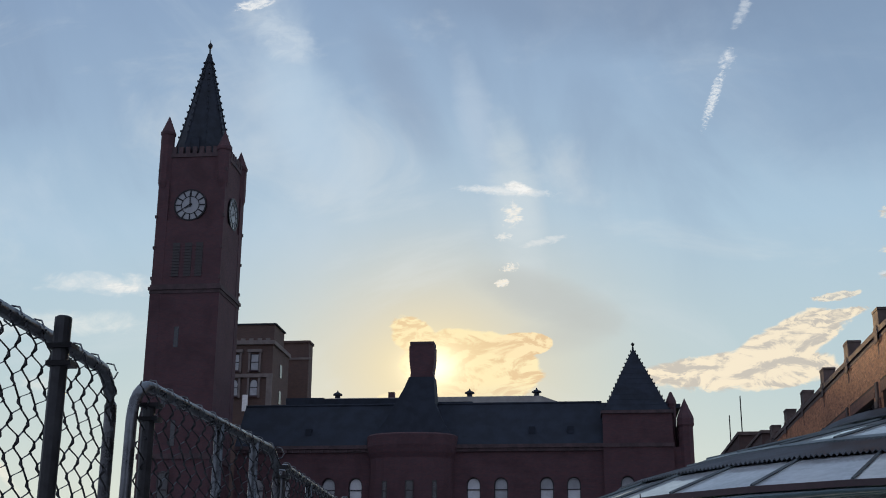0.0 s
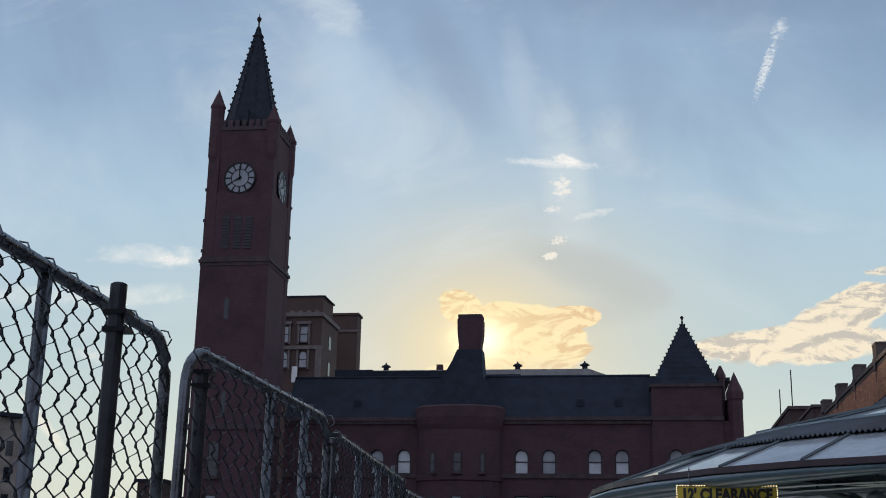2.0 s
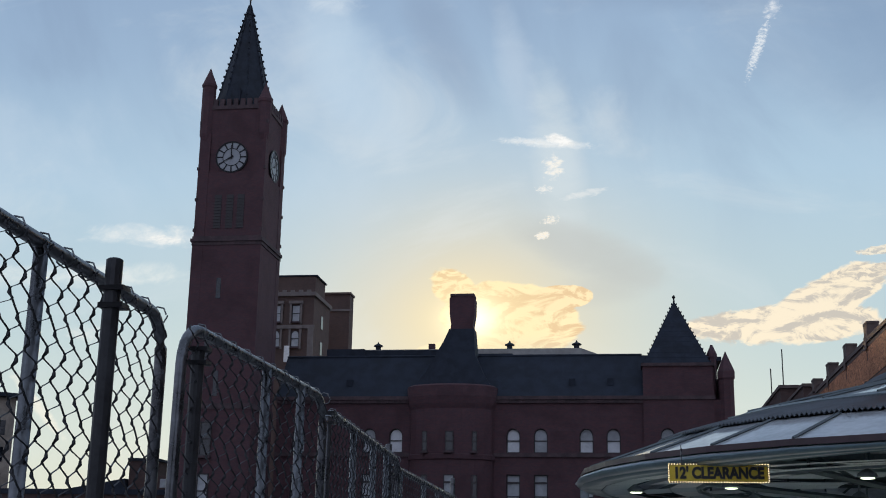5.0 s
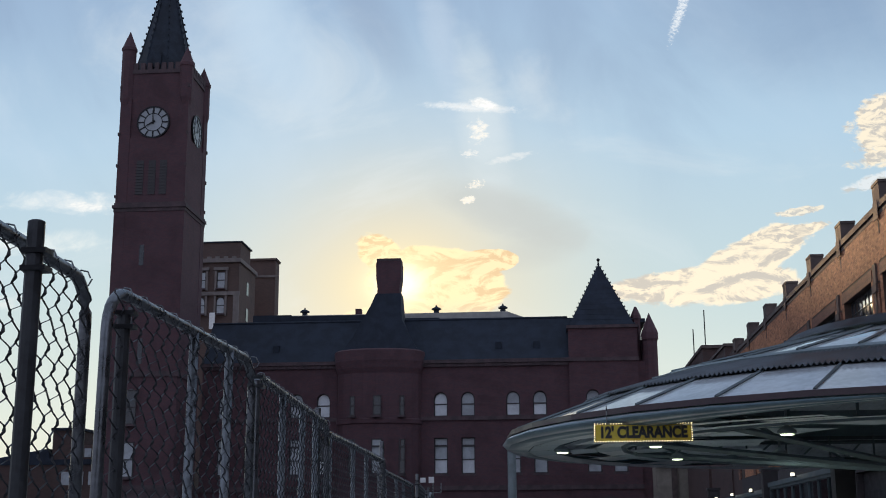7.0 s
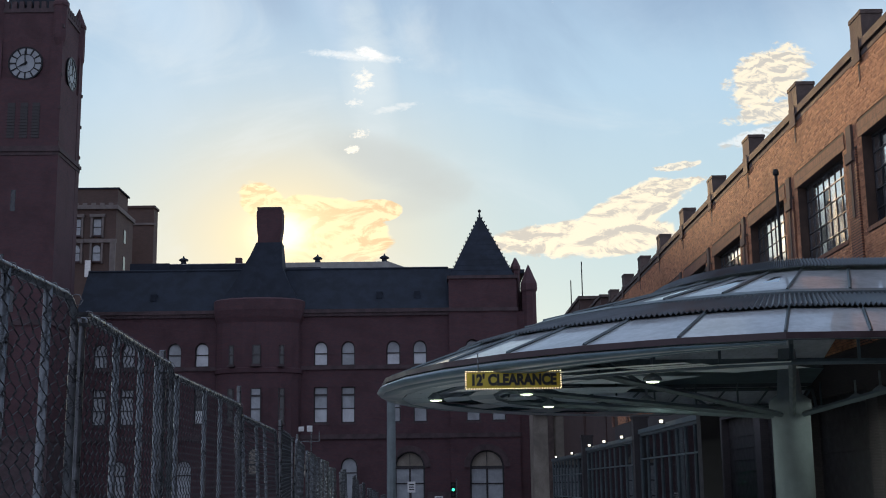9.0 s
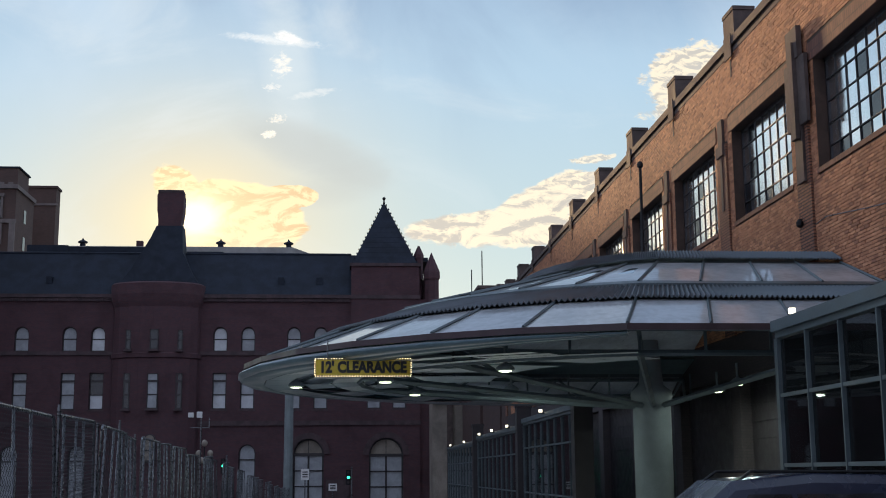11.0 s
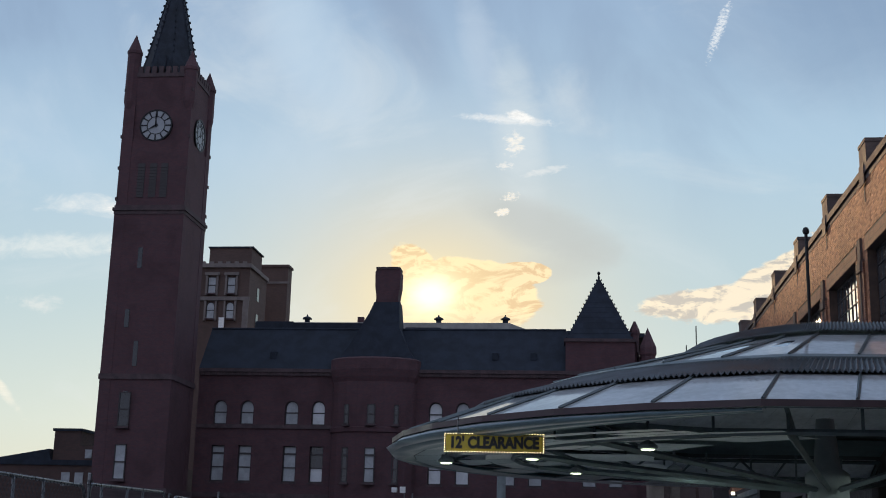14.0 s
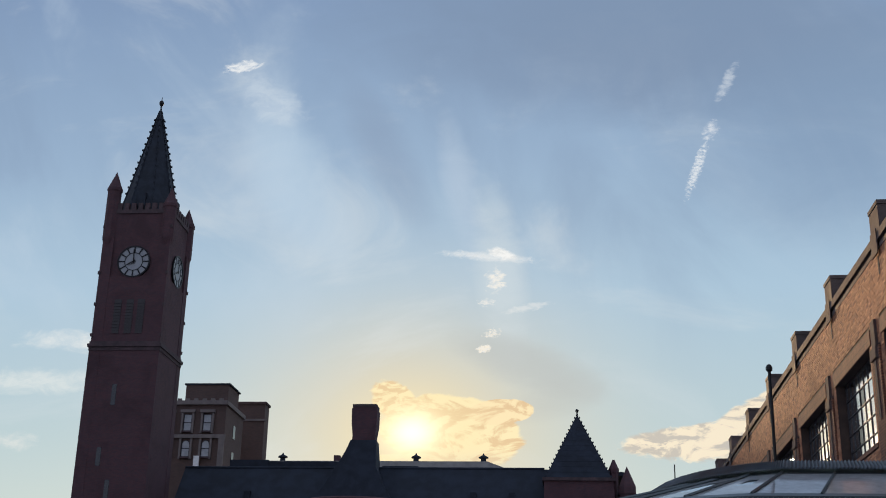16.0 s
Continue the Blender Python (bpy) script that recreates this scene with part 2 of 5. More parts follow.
def brick(name, c1, c2, mortar, axis="y", length=0.215, course=0.075, bump=0.6, soot=0.3, rough=0.85, joint=0.009, deep=0.012):
    """Courses of brick on an upright face that runs along x or y, with soot at large scale."""
    m = bpy.data.materials.new(name)
    m.use_nodes = True
    n = Net(m.node_tree)
    b = m.node_tree.nodes["Principled BSDF"]
    tc = n.node("ShaderNodeTexCoord").outputs["Object"]
    sp = n.node("ShaderNodeSeparateXYZ")
    n.put(sp.inputs[0], tc)
    run = n.add(sp.outputs[0], sp.outputs[1])
    t = n.node("ShaderNodeTexBrick")
    n.put(t.inputs["Vector"], n.vec(run, sp.outputs[2]))
    n.put(t.inputs["Color1"], c1)
    n.put(t.inputs["Color2"], c2)
    n.put(t.inputs["Mortar"], mortar)
    t.inputs["Scale"].default_value = 1.0
    t.inputs["Brick Width"].default_value = length
    t.inputs["Row Height"].default_value = course
    t.inputs["Mortar Size"].default_value = joint
    t.inputs["Mortar Smooth"].default_value = 0.2
    t.inputs["Bias"].default_value = -0.1
    big = n.noise(tc, 0.35, 6.0, 0.65, 0.5)
    fine = n.noise(tc, 55.0, 3.0)
    col = n.mix(n.mul(n.step(big, 0.42, 0.72), soot), t.outputs[0], tuple(c * 0.35 for c in c1))
    col = n.mix(n.mul(n.step(fine, 0.4, 0.8), 0.3), col, tuple(c * 0.6 for c in c2))
    n.put(b.inputs["Base Color"], col)
    b.inputs["Roughness"].default_value = rough
    bp = n.node("ShaderNodeBump")
    bp.inputs["Strength"].default_value = bump
    bp.inputs["Distance"].default_value = deep
    h = n.add(n.mul(t.outputs[1], -1.0), n.mul(n.noise(n.vec(n.mul(run, 4.7), n.mul(sp.outputs[2], 13.3)), 1.0, 2.0), 0.9))
    n.put(bp.inputs["Height"], h)
    n.put(b.inputs["Normal"], bp.outputs[0])
    return m


def glass(name, tint=(0.75, 0.82, 0.84), rough=0.03, alpha=0.25):
    """Thin pane: mostly clear, with the reflections of glass."""
    m = bpy.data.materials.new(name)
    m.use_nodes = True
    n = Net(m.node_tree)
    tree = m.node_tree
    tree.nodes.clear()
    tc = n.node("ShaderNodeTexCoord").outputs["Object"]
    clear, gloss, dust, mixer, mixer2, o = (n.node(k) for k in ("ShaderNodeBsdfTransparent", "ShaderNodeBsdfGlossy", "ShaderNodeBsdfDiffuse", "ShaderNodeMixShader", "ShaderNodeMixShader", "ShaderNodeOutputMaterial"))
    clear.inputs[0].default_value = (*tint, 1)
    gloss.inputs[1].default_value = rough
    dust.inputs[0].default_value = (0.5, 0.54, 0.55, 1)
    fr = n.node("ShaderNodeFresnel")
    fr.inputs[0].default_value = 1.5
    tree.links.new(fr.outputs[0], mixer.inputs[0])
    tree.links.new(clear.outputs[0], mixer.inputs[1])
    tree.links.new(gloss.outputs[0], mixer.inputs[2])
    n.put(mixer2.inputs[0], n.step(n.noise(tc, 1.3, 5.0), 0.35, 0.75, alpha * 0.6, alpha * 1.4))
    tree.links.new(mixer.outputs[0], mixer2.inputs[1])
    tree.links.new(dust.outputs[0], mixer2.inputs[2])
    tree.links.new(mixer2.outputs[0], o.inputs[0])
    return m


def glow(name, colour, strength):
    m = bpy.data.materials.new(name)
    m.use_nodes = True
    b = m.node_tree.nodes["Principled BSDF"]
    b.inputs["Base Color"].default_value = (*colour, 1)
    b.inputs["Emission Color"].default_value = (*colour, 1)
    b.inputs["Emission Strength"].default_value = strength
    return m


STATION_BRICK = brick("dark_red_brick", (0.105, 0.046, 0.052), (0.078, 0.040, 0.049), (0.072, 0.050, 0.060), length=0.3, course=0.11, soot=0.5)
GRANITE = material("dark_rock_granite", (0.078, 0.052, 0.056), 0.85, var=0.35, scale=1.2, fine=9, bump=0.6)
SLATE = material("blue_grey_slate", (0.025, 0.032, 0.046), 0.75, var=0.3, scale=0.8, fine=14, bump=0.3, spec=0.2)
SPIRE_SLATE = material("weathered_spire_slate", (0.026, 0.033, 0.045), 0.7, var=0.35, scale=1.2, fine=14, bump=0.3, spec=0.2)
ROOF_METAL = material("pale_roof_metal", (0.34, 0.33, 0.31), 0.6, var=0.2, scale=0.7)
MARKET_BRICK = brick("orange_brown_brick", (0.38, 0.165, 0.095), (0.24, 0.100, 0.062), (0.06, 0.04, 0.034), soot=0.5, bump=1.0, joint=0.013, deep=0.035)
MARKET_TRIM = brick("soldier_course_brick", (0.26, 0.115, 0.075), (0.18, 0.080, 0.058), (0.09, 0.06, 0.05), length=0.10, course=0.26, soot=0.35)
STONE = material("weathered_limestone", (0.115, 0.085, 0.075), 0.9, var=0.35, scale=1.5, fine=20, bump=0.4)
PALE_STONE = material("pale_terracotta_trim", (0.17, 0.145, 0.135), 0.8, var=0.2, scale=1.0, fine=12)
OFFICE_BRICK = brick("brown_office_brick", (0.115, 0.072, 0.060), (0.095, 0.062, 0.053), (0.085, 0.066, 0.06), length=0.4, course=0.15, soot=0.3)
FAR_BRICK = brick("far_brown_brick", (0.095, 0.055, 0.048), (0.075, 0.047, 0.042), (0.07, 0.052, 0.048), length=0.5, course=0.2, soot=0.3)
BLIND = material("drawn_window_blind", (0.62, 0.64, 0.66), 0.35, var=0.12, scale=0.9, fine=6, bump=0.0)
BLIND_DIM = material("dusty_window_blind", (0.36, 0.38, 0.40), 0.4, var=0.2, scale=0.9, fine=6, bump=0.0)
DARK_PANE = material("dark_window_glass", (0.02, 0.024, 0.03), 0.08, var=0.3, scale=2, bump=0.0, spec=0.7)
SASH = material("dark_painted_sash", (0.035, 0.03, 0.032), 0.5, var=0.2)
CLOCK_FACE = material("milky_clock_glass", (0.30, 0.32, 0.34), 0.35, var=0.08, scale=2, bump=0.0)
IRON = material("black_iron", (0.02, 0.02, 0.022), 0.45, 0.6, var=0.3, scale=8)
STEEL = material("galvanised_steel", (0.15, 0.157, 0.168), 0.32, 0.8, var=0.4, scale=14, fine=90, bump=0.1)
# also on the nearest posts, as their backlit dark tone
WIRE = material("galvanised_wire_and_shaded_post", (0.045, 0.046, 0.05), 0.5, 0.4, var=0.3, scale=20, bump=0.0)
CANOPY_METAL = material("grey_green_painted_metal", (0.095, 0.124, 0.134), 0.45, 0.1, var=0.25, scale=1.6, fine=30, bump=0.1)
CORRUGATED = material("corrugated_grey_metal", (0.10, 0.118, 0.135), 0.45, 0.3, var=0.35, scale=1.4, fine=25, bump=0.1)
FASCIA = material("dark_maroon_fascia", (0.05, 0.028, 0.032), 0.4, var=0.3, scale=2)
CONCRETE = material("smooth_grey_column_paint", (0.20, 0.235, 0.24), 0.6, var=0.15, scale=1.3, fine=25, bump=0.1)


def sheet(name, colour=(0.86, 0.91, 0.94), rough=0.06, ior=2.1):
    """Milky glazing that lets light through softly, with a gloss on top."""
    m = bpy.data.materials.new(name)
    m.use_nodes = True
    n, tree = Net(m.node_tree), m.node_tree
    tree.nodes.clear()
    tc = n.node("ShaderNodeTexCoord").outputs["Object"]
    soft, body, gloss, m1, m2, o = (n.node(k) for k in ("ShaderNodeBsdfTranslucent", "ShaderNodeBsdfDiffuse", "ShaderNodeBsdfGlossy", "ShaderNodeMixShader", "ShaderNodeMixShader", "ShaderNodeOutputMaterial"))
    grime = n.step(n.add(n.mul(n.noise(tc, 0.9, 6.0, 0.65), 0.7), n.mul(n.noise(tc, 7.0, 4.0), 0.3)), 0.34, 0.66)
    col = n.mix(grime, tuple(c * 0.7 for c in colour), colour)
    n.put(soft.inputs[0], col)
    n.put(body.inputs[0], col)
    gloss.inputs[1].default_value = rough
    fr = n.node("ShaderNodeFresnel")
    fr.inputs[0].default_value = ior
    m1.inputs[0].default_value = 0.6
    tree.links.new(soft.outputs[0], m1.inputs[1])
    tree.links.new(body.outputs[0], m1.inputs[2])
    tree.links.new(fr.outputs[0], m2.inputs[0])
    tree.links.new(m1.outputs[0], m2.inputs[1])
    tree.links.new(gloss.outputs[0], m2.inputs[2])
    tree.links.new(m2.outputs[0], o.inputs[0])
    return m


CANOPY_GLASS = sheet("milky_canopy_glazing")
SOFFIT = sheet("grey_green_soffit_sheet", (0.24, 0.35, 0.39), 0.5, 1.4)
WALL_GLASS = glass("dark_screen_glass", (0.16, 0.21, 0.24), 0.02, 0.015)
FACTORY_GLASS = material("sky_reflecting_pane", (0.86, 0.88, 0.90), 0.05, 0.95, var=0.1, scale=0.6, fine=3, bump=0.05, spec=0.8)
ASPHALT = material("asphalt", (0.05, 0.05, 0.052), 0.9, var=0.3, scale=0.6, fine=60, bump=0.4)
PAVING = material("concrete_paving", (0.34, 0.335, 0.32), 0.85, var=0.2, scale=0.8, fine=40, bump=0.3)


def loose_brick(name, tones):
    """Single bricks, each with a tone of its own, soot and a rough face."""
    m = bpy.data.materials.new(name)
    m.use_nodes = True
    n = Net(m.node_tree)
    b = m.node_tree.nodes["Principled BSDF"]
    tc = n.node("ShaderNodeNewGeometry")
    oi = n.node("ShaderNodeObjectInfo")
    pick = n.math("FRACT", n.add(tc.outputs["Random Per Island"], oi.outputs["Random"]))
    pos = tc.outputs["Position"]
    col = n.ramp(pick, [(i / (len(tones) - 1), c) for i, c in enumerate(tones)])
    big, fine = n.noise(pos, 0.35, 6.0, 0.65, 0.5), n.noise(pos, 45.0, 4.0)
    col = n.mix(n.mul(n.step(big, 0.42, 0.72), 0.5), col, tuple(c * 0.4 for c in tones[1]))
    col = n.mix(n.mul(n.step(fine, 0.4, 0.8), 0.35), col, tuple(c * 0.6 for c in tones[0]))
    n.put(b.inputs["Base Color"], col)
    b.inputs["Roughness"].default_value = 0.85
    bp = n.node("ShaderNodeBump")
    bp.inputs["Strength"].default_value = 0.5
    bp.inputs["Distance"].default_value = 0.006
    n.put(bp.inputs["Height"], fine)
    n.put(b.inputs["Normal"], bp.outputs[0])
    return m


BRICK_PIECE = loose_brick("orange_brown_loose_brick", [(0.36, 0.155, 0.090), (0.52, 0.225, 0.115), (0.66, 0.305, 0.160), (0.55, 0.245, 0.130), (0.76, 0.370, 0.200)])
MORTAR = material("dark_raked_mortar", (0.085, 0.055, 0.042), 0.95, var=0.3, scale=1.5, fine=60, bump=0.3)
# brick with the gloom under the canopy put into its colour
DARK_BRICK = brick("shade_toned_brick", (0.075, 0.06, 0.06), (0.06, 0.05, 0.05), (0.05, 0.045, 0.045))
PLASTER = material("stained_beige_panel_and_lit_side", (0.30, 0.26, 0.215), 0.8, var=0.3, scale=0.5, fine=8)
YELLOW = material("yellow_sign_paint", (0.60, 0.45, 0.035), 0.45, var=0.12, scale=4)
BLACK_PAINT = material("black_letter_paint", (0.02, 0.018, 0.015), 0.5, var=0.2)
WHITE_PAINT = material("white_sign_paint", (0.75, 0.75, 0.73), 0.5, var=0.1)
CAR_PAINT = material("dark_blue_car_paint", (0.020, 0.026, 0.050), 0.25, 0.0, var=0.15, scale=2, bump=0.0, spec=0.5)
RUBBER = material("tyre_rubber", (0.02, 0.02, 0.02), 0.9)
# near-black base colour carries the darkness of unlit rooms
INNER = material("unlit_interior_tone", (0.035, 0.035, 0.04), 0.8, var=0.3)
BULB = glow("warm_bulb", (1.0, 0.80, 0.42), 3.0)
TUBE = glow("greenish_lamp", (0.86, 1.0, 0.66), 2.5)
GREEN_LAMP = glow("green_signal", (0.05, 1.0, 0.50), 2.2)
RED_LAMP = glow("red_signal", (1.0, 0.16, 0.04), 5.0)
FLOOD = glow("flood_lamp_face", (1.0, 0.92, 0.70), 2.0)

# ---- mesh helpers ----


def box(bm, x0, x1, y0, y1, z0, z1):
    vs = [bm.verts.new((x, y, z)) for x in (x0, x1) for y in (y0, y1) for z in (z0, z1)]
    for f in ((0, 1, 3, 2), (4, 6, 7, 5), (0, 4, 5, 1), (2, 3, 7, 6), (0, 2, 6, 4), (1, 5, 7, 3)):
        bm.faces.new([vs[i] for i in f])
    return bm


def boxes(*rows):
    bm = bmesh.new()
    for r in rows:
        box(bm, *r)
    return bm


def tube(bm, path, r, sides=8, closed_ends=True):
    """A round bar along a list of points."""
    rings = []
    pts = [Vector(p) for p in path]
    for i, p in enumerate(pts):
        d = (pts[min(i + 1, len(pts) - 1)] - pts[max(i - 1, 0)]).normalized()
        a = d.orthogonal().normalized() if abs(d.z) > 0.9 else d.cross(Vector((0, 0, 1))).normalized()
        b = d.cross(a)
        rings.append([bm.verts.new(p + r * (math.cos(k * math.tau / sides) * a + math.sin(k * math.tau / sides) * b)) for k in range(sides)])
    for q, s in zip(rings, rings[1:]):
        for k in range(sides):
            bm.faces.new((q[k], q[(k + 1) % sides], s[(k + 1) % sides], s[k]))
    if closed_ends:
        bm.faces.new(rings[0])
        bm.faces.new(rings[-1])
    return bm


def lathe(profile, x=0, y=0, sides=8, turn=0.0):
    """Rings of (radius, z) round an upright axis."""
    bm = bmesh.new()
    rings = []
    for r, z in profile:
        rings.append([bm.verts.new((x + r * math.cos(turn + k * math.tau / sides), y + r * math.sin(turn + k * math.tau / sides), z)) for k in range(sides)])
    for q, s in zip(rings, rings[1:]):
        for k in range(sides):
            bm.faces.new((q[k], q[(k + 1) % sides], s[(k + 1) % sides], s[k]))
    bm.faces.new(rings[0][::-1])
    bm.faces.new(rings[-1])
    return bm


def prism(bm, outline, y0, y1):
    """An outline of (x, z) pushed from y0 to y1."""
    a = [bm.verts.new((x, y0, z)) for x, z in outline]
    b = [bm.verts.new((x, y1, z)) for x, z in outline]
    n = len(outline)
    bm.faces.new(a)
    bm.faces.new(b[::-1])
    for i in range(n):
        bm.faces.new((a[i], b[i], b[(i + 1) % n], a[(i + 1) % n]))
    return bm


def mesh_of(bm, name, mat, smooth=False):
    bmesh.ops.remove_doubles(bm, verts=bm.verts, dist=0.0001)
    bmesh.ops.recalc_face_normals(bm, faces=bm.faces)
    me = bpy.data.meshes.new(name)
    bm.to_mesh(me)
    bm.free()
    me.materials.append(mat)
    if smooth:
        for p in me.polygons:
            p.use_smooth = True
    return me


def part(name, bm, mat, parent=None, label="", smooth=False):
    """Links a bmesh as one mesh object under a thing or a part."""
    ob = new(name, bm if isinstance(bm, bpy.types.Mesh) else mesh_of(bm, name, mat, smooth))
    ob.parent = parent
    if parent is not None and parent.parent is None and parent.type == "EMPTY":
        ob.matrix_parent_inverse = parent.matrix_basis.inverted()
    elif parent is not None:
        ob.matrix_parent_inverse = (parent.matrix_parent_inverse @ parent.matrix_basis).inverted() if parent.parent is None else parent_world(parent).inverted()
    if label:
        tagged(ob, label)
    return ob


def parent_world(ob):
    m = ob.matrix_parent_inverse @ ob.matrix_basis
    return (parent_world(ob.parent) @ m) if ob.parent else ob.matrix_basis.copy()


def thing(name, at, label, category, group="", kind=""):
    e = new(name)
    e.location = at
    e.empty_display_size = 0.3
    return tagged(e, label, category, group, kind)


def arch_points(x0, x1, spring, top, n=10):
    """Points of a half-ellipse from left to right."""
    c, a, b = (x0 + x1) / 2, (x1 - x0) / 2, top - spring
    return [(c - a * math.cos(math.pi * i / n), spring + b * math.sin(math.pi * i / n)) for i in range(n + 1)]


def pierced(x0, x1, z0, z1, y0, y1, holes):
    """A wall in the x-z plane between y0 and y1; holes are (xa, xb, za, zb, spring), arched above spring where it is given."""
    bm = bmesh.new()
    xs = sorted({x0, x1, *[h[0] for h in holes], *[h[1] for h in holes]})
    zs = sorted({z0, z1, *[h[2] for h in holes], *[h[3] for h in holes]})
    for xa, xb in zip(xs, xs[1:]):
        start = None
        for za, zb in zip(zs, zs[1:]):
            mx, mz = (xa + xb) / 2, (za + zb) / 2
            solid = not any(h[0] < mx < h[1] and h[2] < mz < h[3] for h in holes)
            if solid and start is None:
                start = za
            if start is not None and (not solid or zb == zs[-1]):
                box(bm, xa, xb, y0, y1, start, zb if solid else za)
                start = None
    for xa, xb, za, zb, spring in holes:
        if spring:
            pts = arch_points(xa, xb, spring, zb)
            half = len(pts) // 2
            prism(bm, [(xa, zb)] + pts[:half + 1], y0, y1)
            prism(bm, pts[half:] + [(xb, zb)], y0, y1)
    return bm

# ---- ground ----
bm = bmesh.new()
lines = [-60, -5, 30, 45, 60, 75, 90, 130, 400, 2500]
cols = [-1500, -120, -20, 40, 200, 1500]


def ground_z(y):
    s = min(1, max(0, (y - 30) / 55))
    return -1.5 * s * s * (3 - 2 * s)


grid = [[bm.verts.new((x, y, ground_z(y))) for x in cols] for y in lines]
for a, b in zip(grid, grid[1:]):
    for i in range(len(cols) - 1):
        bm.faces.new((a[i], a[i + 1], b[i + 1], b[i]))
tagged(part("ground", bm, ASPHALT), "dark asphalt street sloping gently away", "ground", kind="structure")
# out of view; pale slab added to reflect light onto the canopy's underside
tagged(part("drive", boxes((-0.15, 11.95, -4, 36, -0.1, 0.03)), PAVING), "unseen pale concrete drive added to bounce light up under the canopy", "road", kind="structure")
tagged(part("pavement", boxes((-6, -0.2, -4, 30, 0.004, 0.12)), PAVING), "grey concrete pavement beside the fence", "pavement", kind="structure")

# ---- station head house ----
FY = 120.0
station = thing("station_building", (-12, FY, -1.5), "long dark red brick station with slate roof and arched windows", "building")
UP = [-31.86, -29.17, -24.72, -22.06, -10.56, -7.92, -3.55, -0.98]
TUR = [4.1, 6.55]
holes = []
for x in UP:
    holes.append((x - 0.67, x + 0.67, 13.35, 15.7, 15.0))
    holes.append((x - 0.66, x + 0.66, 7.86, 11.3, 0))
holes += [(-3.48, -0.6, -1.0, 5.06, 3.6), (-8.62, -7.02, -1.0, 4.56, 3.75), (-30.6, -29.0, -1.0, 4.5, 3.7), (-24.4, -22.8, -1.0, 4.5, 3.7)]
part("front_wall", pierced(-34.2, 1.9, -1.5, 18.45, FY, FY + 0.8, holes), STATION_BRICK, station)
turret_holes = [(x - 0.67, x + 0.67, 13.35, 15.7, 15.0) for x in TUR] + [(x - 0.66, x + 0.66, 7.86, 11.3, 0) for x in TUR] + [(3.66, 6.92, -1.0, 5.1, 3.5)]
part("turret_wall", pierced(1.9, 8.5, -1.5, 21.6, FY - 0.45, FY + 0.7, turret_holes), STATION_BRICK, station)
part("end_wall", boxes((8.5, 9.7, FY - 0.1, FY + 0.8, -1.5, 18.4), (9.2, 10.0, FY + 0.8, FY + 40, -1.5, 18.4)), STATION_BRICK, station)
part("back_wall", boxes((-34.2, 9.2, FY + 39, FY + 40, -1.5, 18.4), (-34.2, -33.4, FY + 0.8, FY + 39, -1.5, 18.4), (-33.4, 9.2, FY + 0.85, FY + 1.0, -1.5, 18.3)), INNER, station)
# corbelled cornice, sill bands and rock-faced base
part("cornice", boxes((-34.2, 1.85, FY - 0.35, FY + 0.1, 18.45, 18.8), (-34.2, 1.85, FY - 0.18, FY - 0.003, 18.12, 18.44), *[(-34 + 0.6 * i, -33.75 + 0.6 * i, FY - 0.28, FY - 0.19, 18.14, 18.4) for i in range(59)]), GRANITE, station)
part("sill_band", boxes((-34.2, 1.88, FY - 0.16, FY - 0.003, 12.95, 13.33)), GRANITE, station)
part("string_course", boxes((-34.2, 1.88, FY - 0.18, FY - 0.003, 6.3, 6.75)), GRANITE, station)
for xa, xb in ((-34.2, -31.2), (-22.6, -9.2), (-0.4, 1.85)):
    part("rock_faced_base", boxes((xa, xb, FY - 0.2, FY - 0.003, -1.5, 1.2)), GRANITE, station)
bm = bmesh.new()
prism(bm, [(-34.2, 18.8), (-34.2, 23.3), (8.4, 23.3), (8.4, 18.8)], 0, 0.3)
for v in bm.verts:
    v.co.y += FY - 0.3 + (v.co.z - 18.8) * 0.78
part("roof_slope", bm, SLATE, station)
part("roof_deck", boxes((-34.2, 9.6, FY + 3.2, FY + 39, 22.7, 23.1)), SLATE, station)
part("ridge_roll", tube(bmesh.new(), [(-34.2, FY + 3.25, 23.35), (1.9, FY + 3.25, 23.35)], 0.13), SLATE, station)
rnd = random.Random(4)
for x in (-27.0, -4.9, -1.2):
    part("roof_vent", boxes((x - 0.3, x + 0.3, FY + 0.5, FY + 1.4, 19.9, 20.6)), SLATE, station)


